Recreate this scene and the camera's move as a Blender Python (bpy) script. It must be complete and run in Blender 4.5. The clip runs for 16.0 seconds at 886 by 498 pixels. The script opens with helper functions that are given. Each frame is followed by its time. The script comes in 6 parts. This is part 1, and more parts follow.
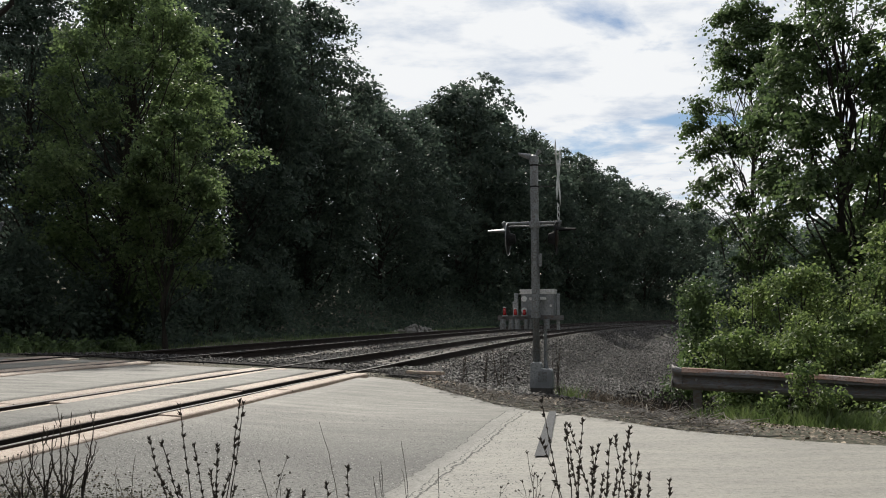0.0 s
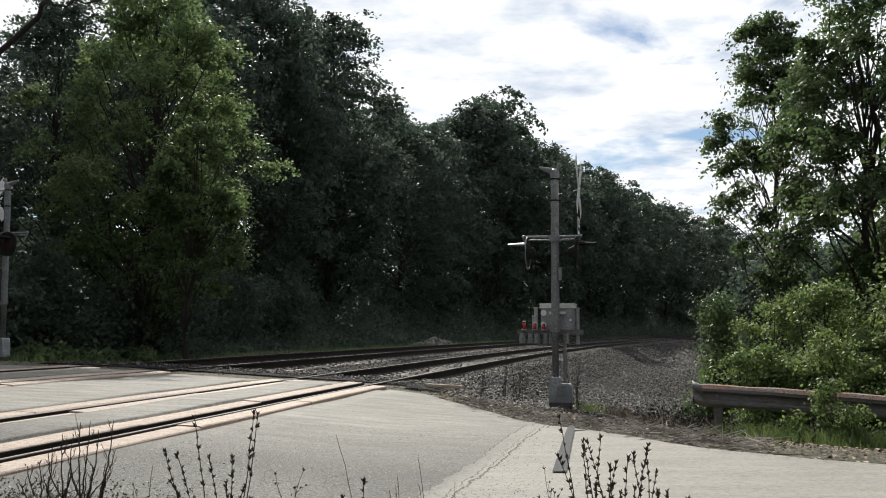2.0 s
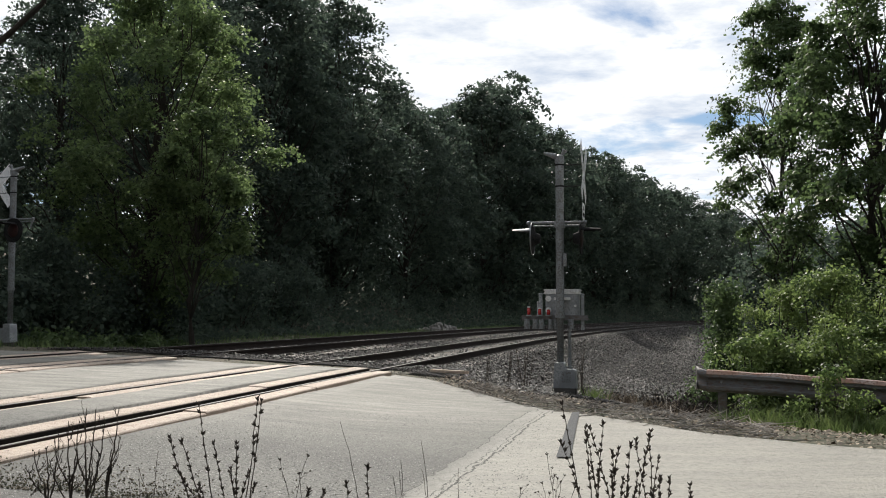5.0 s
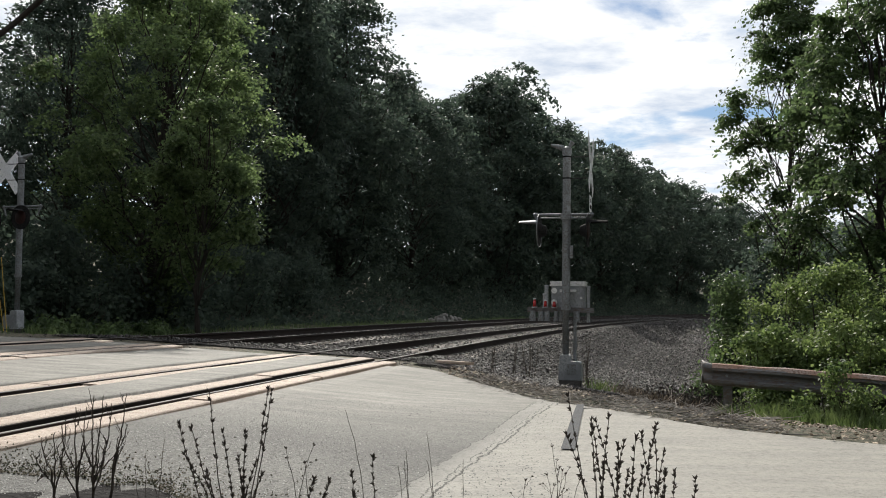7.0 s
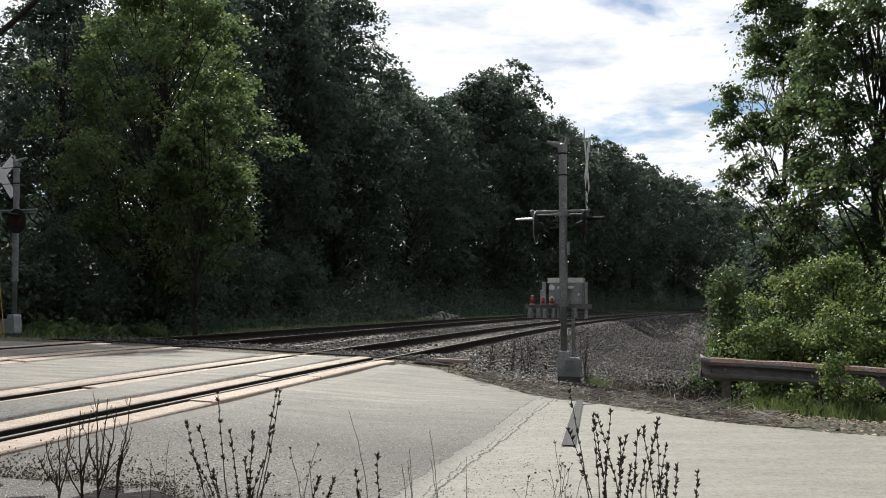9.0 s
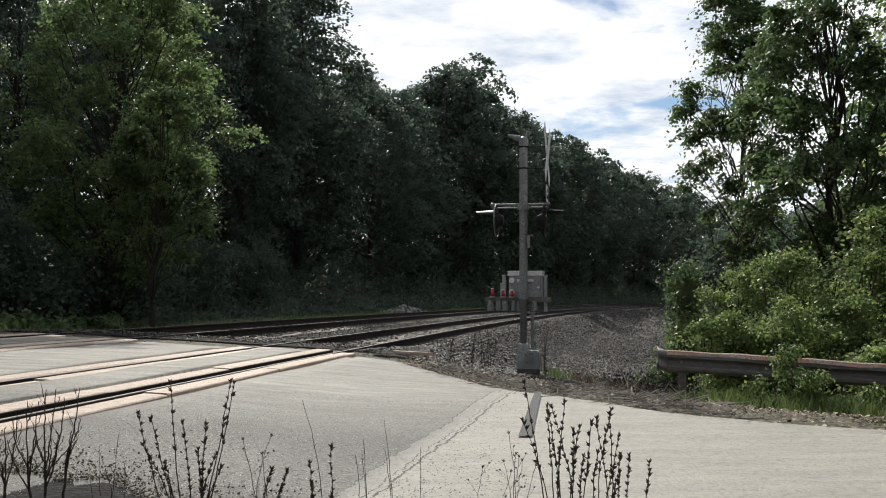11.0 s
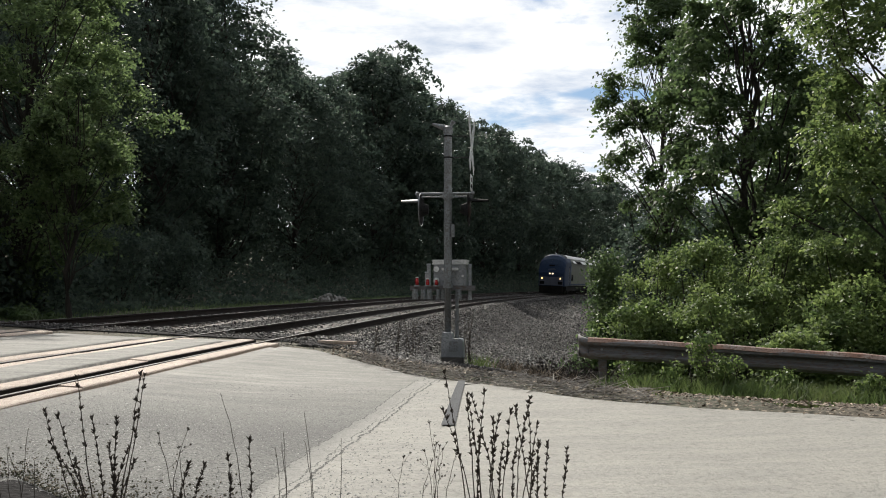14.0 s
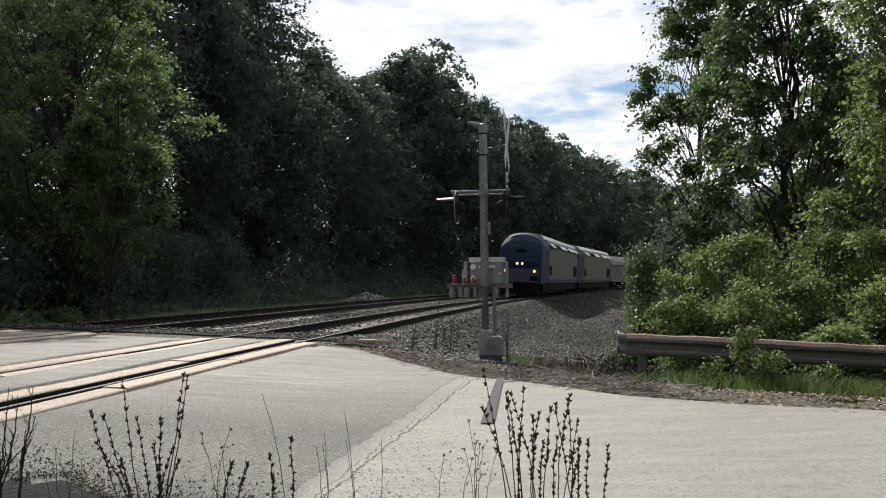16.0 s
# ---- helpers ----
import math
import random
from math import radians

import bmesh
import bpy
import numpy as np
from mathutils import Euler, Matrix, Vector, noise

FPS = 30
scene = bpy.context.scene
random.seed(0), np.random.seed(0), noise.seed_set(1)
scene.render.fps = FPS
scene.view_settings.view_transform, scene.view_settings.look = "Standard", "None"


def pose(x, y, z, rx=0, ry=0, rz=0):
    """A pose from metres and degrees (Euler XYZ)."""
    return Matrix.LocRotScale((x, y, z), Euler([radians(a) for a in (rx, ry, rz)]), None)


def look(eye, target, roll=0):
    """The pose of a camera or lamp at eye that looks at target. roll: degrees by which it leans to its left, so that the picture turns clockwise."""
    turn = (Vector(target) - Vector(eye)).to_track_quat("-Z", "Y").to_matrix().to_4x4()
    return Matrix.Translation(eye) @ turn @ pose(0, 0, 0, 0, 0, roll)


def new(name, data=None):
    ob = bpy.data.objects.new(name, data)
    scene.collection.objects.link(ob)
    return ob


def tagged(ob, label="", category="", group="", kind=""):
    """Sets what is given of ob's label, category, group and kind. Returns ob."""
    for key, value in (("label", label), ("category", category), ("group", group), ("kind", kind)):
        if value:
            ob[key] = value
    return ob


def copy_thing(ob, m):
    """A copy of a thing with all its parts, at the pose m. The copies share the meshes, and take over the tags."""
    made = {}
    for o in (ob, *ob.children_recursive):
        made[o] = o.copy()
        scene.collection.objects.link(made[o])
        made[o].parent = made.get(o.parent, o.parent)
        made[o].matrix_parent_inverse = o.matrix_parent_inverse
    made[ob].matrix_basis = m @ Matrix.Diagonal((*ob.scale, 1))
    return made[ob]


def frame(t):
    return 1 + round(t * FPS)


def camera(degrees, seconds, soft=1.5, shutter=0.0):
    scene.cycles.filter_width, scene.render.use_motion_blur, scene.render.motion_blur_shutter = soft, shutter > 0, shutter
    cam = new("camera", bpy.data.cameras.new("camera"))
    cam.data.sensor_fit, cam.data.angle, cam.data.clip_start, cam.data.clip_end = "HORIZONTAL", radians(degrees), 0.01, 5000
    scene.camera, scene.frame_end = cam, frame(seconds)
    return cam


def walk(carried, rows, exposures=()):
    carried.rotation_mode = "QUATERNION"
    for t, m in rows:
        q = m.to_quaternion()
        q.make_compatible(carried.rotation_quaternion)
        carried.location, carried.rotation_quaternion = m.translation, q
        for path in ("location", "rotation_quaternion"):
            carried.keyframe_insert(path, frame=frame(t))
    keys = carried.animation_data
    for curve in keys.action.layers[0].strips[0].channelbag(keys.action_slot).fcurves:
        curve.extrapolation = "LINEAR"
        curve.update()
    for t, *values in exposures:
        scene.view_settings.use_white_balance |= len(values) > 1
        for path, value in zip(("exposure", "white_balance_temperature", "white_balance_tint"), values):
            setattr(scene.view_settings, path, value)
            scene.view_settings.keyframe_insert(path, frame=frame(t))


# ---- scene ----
cam = camera(52.0, 16.0, soft=1.0)
PATH = [
    (0.0, pose(-0.004, 0.009, 0.819, 94.534, 1.170, -2.299)),
    (0.5, pose(-0.002, 0.021, 0.821, 94.721, 0.867, -1.665)),
    (1.0, pose(-0.009, 0.003, 0.827, 94.942, 0.447, -1.401)),
    (1.5, pose(-0.006, -0.010, 0.827, 95.238, 0.294, -1.265)),
    (2.0, pose(0.004, 0.007, 0.823, 95.362, 0.567, -1.066)),
    (2.5, pose(0.011, 0.010, 0.826, 95.285, 0.648, -0.851)),
    (3.0, pose(0.017, 0.010, 0.825, 95.151, 0.714, -0.873)),
    (5.5, pose(0.014, -0.005, 0.831, 94.306, 0.534, -0.658)),
    (6.0, pose(0.015, 0.012, 0.829, 94.177, 0.385, -0.661)),
    (6.5, pose(0.008, -0.000, 0.831, 93.979, 0.236, -0.548)),
    (7.0, pose(0.010, 0.004, 0.829, 93.885, 0.011, -0.382)),
    (7.5, pose(0.000, 0.000, 0.830, 93.784, 0.001, -0.062)),
    (8.0, pose(0.000, 0.000, 0.830, 93.700, 0.100, 0.000)),
    (8.5, pose(-0.012, -0.012, 0.834, 93.764, 0.463, -0.243)),
    (11.0, pose(0.024, 0.000, 0.817, 93.317, 0.615, -2.960)),
    (11.5, pose(0.029, -0.028, 0.824, 93.001, 0.190, -4.108)),
    (12.0, pose(0.027, -0.002, 0.826, 93.163, 0.010, -4.687)),
    (12.5, pose(0.021, -0.021, 0.827, 93.586, -0.036, -5.049)),
    (13.0, pose(0.044, -0.012, 0.819, 93.542, 0.429, -6.094)),
    (13.5, pose(0.046, -0.012, 0.826, 93.055, 0.353, -7.259)),
    (14.0, pose(0.048, -0.008, 0.829, 92.508, 0.856, -7.605)),
    (14.5, pose(0.041, 0.002, 0.828, 92.130, 1.172, -7.267)),
    (15.0, pose(0.041, -0.001, 0.826, 91.908, 1.677, -6.743)),
    (15.5, pose(0.038, -0.046, 0.825, 91.842, 1.914, -5.982)),
    (16.0, pose(0.043, -0.009, 0.835, 92.406, 1.597, -5.292)),
]
walk(cam, PATH, [(0.0, -0.2), (0.5, -0.1), (1.0, 0.0), (16.0, 0.0)])

# ---- light: low sun ahead, bright broken cloud ----
SUN_BEARING, SUN_HEIGHT = -7.0, 36.5      # degrees right of +y, degrees above the horizon
world = bpy.data.worlds.new("sky")
scene.world = world
world.use_nodes = True


def build_sky():
    nt = world.node_tree
    nt.nodes.clear()
    n, l = nt.nodes.new, nt.links.new
    out, bg = n("ShaderNodeOutputWorld"), n("ShaderNodeBackground")
    sky = n("ShaderNodeTexSky")
    sky.sky_type, sky.sun_disc = "NISHITA", False
    sky.sun_elevation, sky.sun_rotation = radians(SUN_HEIGHT), radians(SUN_BEARING)
    sky.air_density, sky.dust_density, sky.ozone_density = 1.0, 0.2, 2.5
    co, sep = n("ShaderNodeTexCoord"), n("ShaderNodeSeparateXYZ")
    l(co.outputs["Generated"], sep.inputs[0])
    zc = n("ShaderNodeMath"); zc.operation = "MAXIMUM"; zc.inputs[1].default_value = 0.04
    l(sep.outputs["Z"], zc.inputs[0])
    zz = n("ShaderNodeMath"); zz.operation = "ADD"; zz.inputs[1].default_value = 0.12
    l(zc.outputs[0], zz.inputs[0])
    dx, dy = n("ShaderNodeMath"), n("ShaderNodeMath")
    for d, a in ((dx, "X"), (dy, "Y")):
        d.operation = "DIVIDE"
        l(sep.outputs[a], d.inputs[0]); l(zz.outputs[0], d.inputs[1])
    com = n("ShaderNodeCombineXYZ")
    l(dx.outputs[0], com.inputs[0]); l(dy.outputs[0], com.inputs[1])
    mp = n("ShaderNodeMapping"); mp.inputs["Location"].default_value = (3.1, 1.7, 0); mp.inputs["Scale"].default_value = (1.0, 1.25, 1)
    l(com.outputs[0], mp.inputs[0])
    noi = n("ShaderNodeTexNoise"); noi.inputs["Scale"].default_value = 1.15; noi.inputs["Detail"].default_value = 9; noi.inputs["Roughness"].default_value = 0.58; noi.inputs["Distortion"].default_value = 0.3
    l(mp.outputs[0], noi.inputs["Vector"])
    ramp = n("ShaderNodeValToRGB")
    ramp.color_ramp.elements[0].position, ramp.color_ramp.elements[1].position = 0.34, 0.44
    l(noi.outputs["Fac"], ramp.inputs[0])
    noi2 = n("ShaderNodeTexNoise"); noi2.inputs["Scale"].default_value = 2.6; noi2.inputs["Detail"].default_value = 8; noi2.inputs["Roughness"].default_value = 0.6
    l(mp.outputs[0], noi2.inputs["Vector"])
    ramp2 = n("ShaderNodeValToRGB")
    ramp2.color_ramp.elements[0].position, ramp2.color_ramp.elements[1].position = 0.33, 0.52
    ramp2.color_ramp.elements[0].color, ramp2.color_ramp.elements[1].color = (6.6, 7.6, 9.2, 1), (11.6, 11.8, 12.0, 1)
    l(noi2.outputs["Fac"], ramp2.inputs[0])
    mix = n("ShaderNodeMix"); mix.data_type = "RGBA"
    # a long break in the cloud low over the track
    away = n("ShaderNodeVectorMath"); away.operation = "SUBTRACT"; away.inputs[1].default_value = (0.95, 2.86, 0)
    l(com.outputs[0], away.inputs[0])
    wide = n("ShaderNodeVectorMath"); wide.operation = "MULTIPLY"; wide.inputs[1].default_value = (6.5, 13.0, 0)
    l(away.outputs[0], wide.inputs[0])
    reach = n("ShaderNodeVectorMath"); reach.operation = "LENGTH"; l(wide.outputs[0], reach.inputs[0])
    rag = n("ShaderNodeTexNoise"); rag.inputs["Scale"].default_value = 6.0; rag.inputs["Detail"].default_value = 6
    l(com.outputs[0], rag.inputs["Vector"])
    edge = n("ShaderNodeMath"); edge.operation = "MULTIPLY_ADD"; edge.inputs[1].default_value = 2.4; l(rag.outputs["Fac"], edge.inputs[0]); l(reach.outputs["Value"], edge.inputs[2])
    clear = n("ShaderNodeMapRange"); clear.interpolation_type = "SMOOTHSTEP"
    clear.inputs["From Min"].default_value, clear.inputs["From Max"].default_value = 1.7, 2.5
    l(edge.outputs[0], clear.inputs["Value"])
    cover = n("ShaderNodeMath"); cover.operation = "MULTIPLY"; l(ramp.outputs[0], cover.inputs[0]); l(clear.outputs[0], cover.inputs[1])
    l(cover.outputs[0], mix.inputs["Factor"]); l(sky.outputs[0], mix.inputs["A"]); l(ramp2.outputs[0], mix.inputs["B"])
    # thin cloud is brightest round the sun and dimmer away from it
    b, h = radians(SUN_BEARING), radians(SUN_HEIGHT)
    dot = n("ShaderNodeVectorMath"); dot.operation = "DOT_PRODUCT"
    dot.inputs[1].default_value = (math.sin(b) * math.cos(h), math.cos(b) * math.cos(h), math.sin(h))
    l(co.outputs["Generated"], dot.inputs[0])
    fall = n("ShaderNodeMapRange"); fall.interpolation_type = "SMOOTHSTEP"
    fall.inputs["From Min"].default_value, fall.inputs["From Max"].default_value = -0.4, 0.85
    fall.inputs["To Min"].default_value, fall.inputs["To Max"].default_value = 0.33, 1.0
    l(dot.outputs["Value"], fall.inputs["Value"])
    dim = n("ShaderNodeMix"); dim.data_type = "RGBA"; dim.blend_type = "MULTIPLY"; dim.inputs["Factor"].default_value = 1.0
    l(mix.outputs["Result"], dim.inputs["A"]); l(fall.outputs[0], dim.inputs["B"])
    l(dim.outputs["Result"], bg.inputs["Color"])
    bg.inputs["Strength"].default_value = 0.09
    l(bg.outputs[0], out.inputs[0])


build_sky()
sun = new("sun", bpy.data.lights.new("sun", "SUN"))
sun.data.energy, sun.data.angle, sun.data.color = 5.0, radians(0.6), (1.0, 0.95, 0.86)
_b, _h = radians(SUN_BEARING), radians(SUN_HEIGHT)
sun.matrix_world = look((0, 0, 60), (-60 * math.sin(_b) * math.cos(_h), -60 * math.cos(_b) * math.cos(_h), 60 - 60 * math.sin(_h)))


# ---- materials ----
def mat(name, base, rough=0.8, metal=0.0, second=None, scale=3.0, fine=40.0, bump=0.0, third=None, spec=0.5, stretch=(1, 1, 1), island=0.0, obrand=0.0):
    """A surface with a base colour, broad patches of a second, fine specks towards a third, and relief."""
    m = bpy.data.materials.new(name)
    m.use_nodes = True
    nt = m.node_tree
    n, l = nt.nodes.new, nt.links.new
    b = nt.nodes["Principled BSDF"]
    b.inputs["Roughness"].default_value, b.inputs["Metallic"].default_value = rough, metal
    b.inputs["Specular IOR Level"].default_value = spec
    co = n("ShaderNodeTexCoord")
    mp = n("ShaderNodeMapping"); mp.inputs["Scale"].default_value = stretch
    l(co.outputs["Object"], mp.inputs[0])
    n1 = n("ShaderNodeTexNoise"); n1.inputs["Scale"].default_value = scale; n1.inputs["Detail"].default_value = 6
    n2 = n("ShaderNodeTexNoise"); n2.inputs["Scale"].default_value = fine; n2.inputs["Detail"].default_value = 4
    l(mp.outputs[0], n1.inputs["Vector"]); l(mp.outputs[0], n2.inputs["Vector"])
    r1, r2 = n("ShaderNodeValToRGB"), n("ShaderNodeValToRGB")
    r1.color_ramp.elements[0].position, r1.color_ramp.elements[1].position = 0.38, 0.62
    r2.color_ramp.elements[0].position, r2.color_ramp.elements[1].position = 0.46, 0.64
    l(n1.outputs["Fac"], r1.inputs[0]); l(n2.outputs["Fac"], r2.inputs[0])
    second = second or tuple(c * 0.7 for c in base)
    third = third or tuple(c * 0.6 for c in base)
    m1, m2 = n("ShaderNodeMix"), n("ShaderNodeMix")
    m1.data_type = m2.data_type = "RGBA"
    m1.inputs["A"].default_value, m1.inputs["B"].default_value = (*base, 1), (*second, 1)
    m2.inputs["B"].default_value = (*third, 1)
    l(r1.outputs[0], m1.inputs["Factor"]); l(r2.outputs[0], m2.inputs["Factor"]); l(m1.outputs["Result"], m2.inputs["A"])
    col = m2.outputs["Result"]
    if island or obrand:
        src = n("ShaderNodeNewGeometry").outputs["Random Per Island"] if island else n("ShaderNodeObjectInfo").outputs["Random"]
        rng = n("ShaderNodeMapRange"); k = island or obrand
        rng.inputs["To Min"].default_value, rng.inputs["To Max"].default_value = 1 - k, 1 + k
        hs = n("ShaderNodeHueSaturation")
        l(src, rng.inputs["Value"]); l(rng.outputs[0], hs.inputs["Value"]); l(col, hs.inputs["Color"])
        col = hs.outputs[0]
    l(col, b.inputs["Base Color"])
    if bump:
        bp = n("ShaderNodeBump"); bp.inputs["Strength"].default_value = bump; bp.inputs["Distance"].default_value = 0.02
        l(n2.outputs["Fac"], bp.inputs["Height"]); l(bp.outputs[0], b.inputs["Normal"])
    return m


def leaf_mat(name, base, second, trans=0.45, gloss=0.35, spec=0.3, hue=0.49):
    """Leaves: each its own shade, light shining through."""
    m = bpy.data.materials.new(name)
    m.use_nodes = True
    nt = m.node_tree
    n, l = nt.nodes.new, nt.links.new
    b = nt.nodes["Principled BSDF"]
    out = nt.nodes["Material Output"]
    geo = n("ShaderNodeNewGeometry")
    mx = n("ShaderNodeMix"); mx.data_type = "RGBA"
    mx.inputs["A"].default_value, mx.inputs["B"].default_value = (*base, 1), (*second, 1)
    co, no = n("ShaderNodeTexCoord"), n("ShaderNodeTexNoise")
    tuft = n("ShaderNodeTexNoise"); tuft.inputs["Scale"].default_value = 1.7; tuft.inputs["Detail"].default_value = 3
    l(co.outputs["Object"], tuft.inputs["Vector"])
    tr2 = n("ShaderNodeMapRange"); tr2.inputs["From Min"].default_value, tr2.inputs["From Max"].default_value = 0.35, 0.68
    l(tuft.outputs["Fac"], tr2.inputs["Value"])
    own = n("ShaderNodeMix"); own.inputs["Factor"].default_value = 0.45
    l(tr2.outputs[0], own.inputs["A"]); l(geo.outputs["Random Per Island"], own.inputs["B"])
    l(own.outputs["Result"], mx.inputs["Factor"])
    no.inputs["Scale"].default_value = 0.6
    l(co.outputs["Object"], no.inputs["Vector"])
    hs = n("ShaderNodeHueSaturation")
    rng = n("ShaderNodeMapRange"); rng.inputs["To Min"].default_value, rng.inputs["To Max"].default_value = 0.65, 1.35
    l(no.outputs["Fac"], rng.inputs["Value"]); l(rng.outputs[0], hs.inputs["Value"]); l(mx.outputs["Result"], hs.inputs["Color"])
    l(hs.outputs[0], b.inputs["Base Color"])
    b.inputs["Roughness"].default_value = gloss
    b.inputs["Specular IOR Level"].default_value = spec
    tr = n("ShaderNodeBsdfTranslucent")
    hs2 = n("ShaderNodeHueSaturation"); hs2.inputs["Value"].default_value = 1.5; hs2.inputs["Hue"].default_value = hue; hs2.inputs["Saturation"].default_value = 1.05
    l(hs.outputs[0], hs2.inputs["Color"]); l(hs2.outputs[0], tr.inputs["Color"])
    ms = n("ShaderNodeMixShader"); ms.inputs[0].default_value = trans
    l(b.outputs[0], ms.inputs[1]); l(tr.outputs[0], ms.inputs[2]); l(ms.outputs[0], out.inputs["Surface"])
    return m


def glow_mat(name, color, strength):
    m = bpy.data.materials.new(name)
    m.use_nodes = True
    b = m.node_tree.nodes["Principled BSDF"]
    b.inputs["Base Color"].default_value = (*color, 1)
    b.inputs["Emission Color"].default_value = (*color, 1)
    b.inputs["Emission Strength"].default_value = strength
    b.inputs["Roughness"].default_value = 0.2
    return m


def asphalt_mat():
    """Worn road: grey aggregate on one side of the old joint, paler dusty concrete tone on the other, cracks along the joint."""
    m = mat("asphalt", (0.150, 0.148, 0.135), 0.8, second=(0.088, 0.087, 0.081), scale=0.55, fine=46, bump=0.55, third=(0.05, 0.049, 0.046), spec=0.33)
    nt = m.node_tree
    n, l = nt.nodes.new, nt.links.new
    b = nt.nodes["Principled BSDF"]
    old = b.inputs["Base Color"].links[0].from_socket
    co = n("ShaderNodeTexCoord")
    nz = n("ShaderNodeTexNoise"); nz.inputs["Scale"].default_value = 2.2; nz.inputs["Detail"].default_value = 8; nz.inputs["Roughness"].default_value = 0.7
    l(co.outputs["Object"], nz.inputs["Vector"])
    # signed distance from the joint, which runs through (-0.06, 5.2) and (1.53, 11.2)
    ax, ay = 1.53 + 0.06, 11.2 - 5.2
    ln = math.hypot(ax, ay)
    dot = n("ShaderNodeVectorMath"); dot.operation = "DOT_PRODUCT"; dot.inputs[1].default_value = (ay / ln, -ax / ln, 0)
    l(co.outputs["Object"], dot.inputs[0])
    dist = n("ShaderNodeMath"); dist.operation = "SUBTRACT"; dist.inputs[1].default_value = -0.06 * ay / ln - 5.2 * ax / ln
    l(dot.outputs["Value"], dist.inputs[0])
    wob = n("ShaderNodeMath"); wob.operation = "MULTIPLY_ADD"; wob.inputs[1].default_value = 0.22; wob.inputs[2].default_value = -0.11
    l(nz.outputs["Fac"], wob.inputs[0])
    sd = n("ShaderNodeMath"); sd.operation = "ADD"
    l(dist.outputs[0], sd.inputs[0]); l(wob.outputs[0], sd.inputs[1])
    side = n("ShaderNodeMapRange"); side.inputs["From Min"].default_value, side.inputs["From Max"].default_value = -0.22, 0.02
    l(sd.outputs[0], side.inputs["Value"])
    streak = n("ShaderNodeTexNoise"); streak.inputs["Scale"].default_value = 1.0; streak.inputs["Detail"].default_value = 7; streak.inputs["Roughness"].default_value = 0.65
    mp = n("ShaderNodeMapping"); mp.inputs["Rotation"].default_value = (0, 0, radians(40)); mp.inputs["Scale"].default_value = (1.3, 6.0, 1)
    l(co.outputs["Object"], mp.inputs[0]); l(mp.outputs[0], streak.inputs["Vector"])
    sr = n("ShaderNodeValToRGB"); sr.color_ramp.elements[0].position, sr.color_ramp.elements[1].position = 0.35, 0.68
    sr.color_ramp.elements[0].color, sr.color_ramp.elements[1].color = (0.375, 0.360, 0.322, 1), (0.485, 0.458, 0.402, 1)
    l(streak.outputs["Fac"], sr.inputs[0])
    mul = n("ShaderNodeMix"); mul.data_type = "RGBA"
    l(old, mul.inputs["A"]); l(sr.outputs[0], mul.inputs["B"])
    half = n("ShaderNodeMath"); half.operation = "MULTIPLY"; half.inputs[1].default_value = 0.62
    # paler and streaked towards the far part of the grey side
    sy = n("ShaderNodeSeparateXYZ"); l(co.outputs["Object"], sy.inputs[0])
    far = n("ShaderNodeMapRange"); far.interpolation_type = "SMOOTHSTEP"
    far.inputs["From Min"].default_value, far.inputs["From Max"].default_value = 6.6, 10.4
    far.inputs["To Max"].default_value = 1.25
    l(sy.outputs["Y"], far.inputs["Value"])
    far_pale = n("ShaderNodeMath"); far_pale.operation = "MULTIPLY"; l(far.outputs[0], far_pale.inputs[0]); l(streak.outputs["Fac"], far_pale.inputs[1])
    most = n("ShaderNodeMath"); most.operation = "MAXIMUM"; l(far_pale.outputs[0], most.inputs[0]); l(side.outputs[0], most.inputs[1])
    l(most.outputs[0], half.inputs[0]); l(half.outputs[0], mul.inputs["Factor"])
    last = mul.outputs["Result"]
    # the worn pale strip along the joint
    for lo, hi in ((-0.22, 0.0),):
        up = n("ShaderNodeMath"); up.operation = "GREATER_THAN"; up.inputs[1].default_value = lo; l(sd.outputs[0], up.inputs[0])
        dn = n("ShaderNodeMath"); dn.operation = "LESS_THAN"; dn.inputs[1].default_value = hi; l(sd.outputs[0], dn.inputs[0])
        bb = n("ShaderNodeMath"); bb.operation = "MULTIPLY"; l(up.outputs[0], bb.inputs[0]); l(dn.outputs[0], bb.inputs[1])
        b3 = n("ShaderNodeMath"); b3.operation = "MULTIPLY"; b3.inputs[1].default_value = 0.32; l(bb.outputs[0], b3.inputs[0])
        pm = n("ShaderNodeMix"); pm.data_type = "RGBA"; pm.inputs["B"].default_value = (0.35, 0.34, 0.31, 1)
        l(b3.outputs[0], pm.inputs["Factor"]); l(last, pm.inputs["A"])
        last = pm.outputs["Result"]
    for off, wid in ((0.0, 0.009), (-0.21, 0.006), (-0.05, 0.004)):
        a = n("ShaderNodeMath"); a.operation = "ADD"; a.inputs[1].default_value = -off
        l(sd.outputs[0], a.inputs[0])
        ab = n("ShaderNodeMath"); ab.operation = "ABSOLUTE"; l(a.outputs[0], ab.inputs[0])
        ls = n("ShaderNodeMath"); ls.operation = "LESS_THAN"; ls.inputs[1].default_value = wid; l(ab.outputs[0], ls.inputs[0])
        gap = n("ShaderNodeMath"); gap.operation = "GREATER_THAN"; gap.inputs[1].default_value = 0.36
        l(streak.outputs["Fac"], gap.inputs[0])
        both = n("ShaderNodeMath"); both.operation = "MULTIPLY"; l(ls.outputs[0], both.inputs[0]); l(gap.outputs[0], both.inputs[1])
        cm = n("ShaderNodeMix"); cm.data_type = "RGBA"; cm.inputs["B"].default_value = (0.05, 0.048, 0.042, 1)
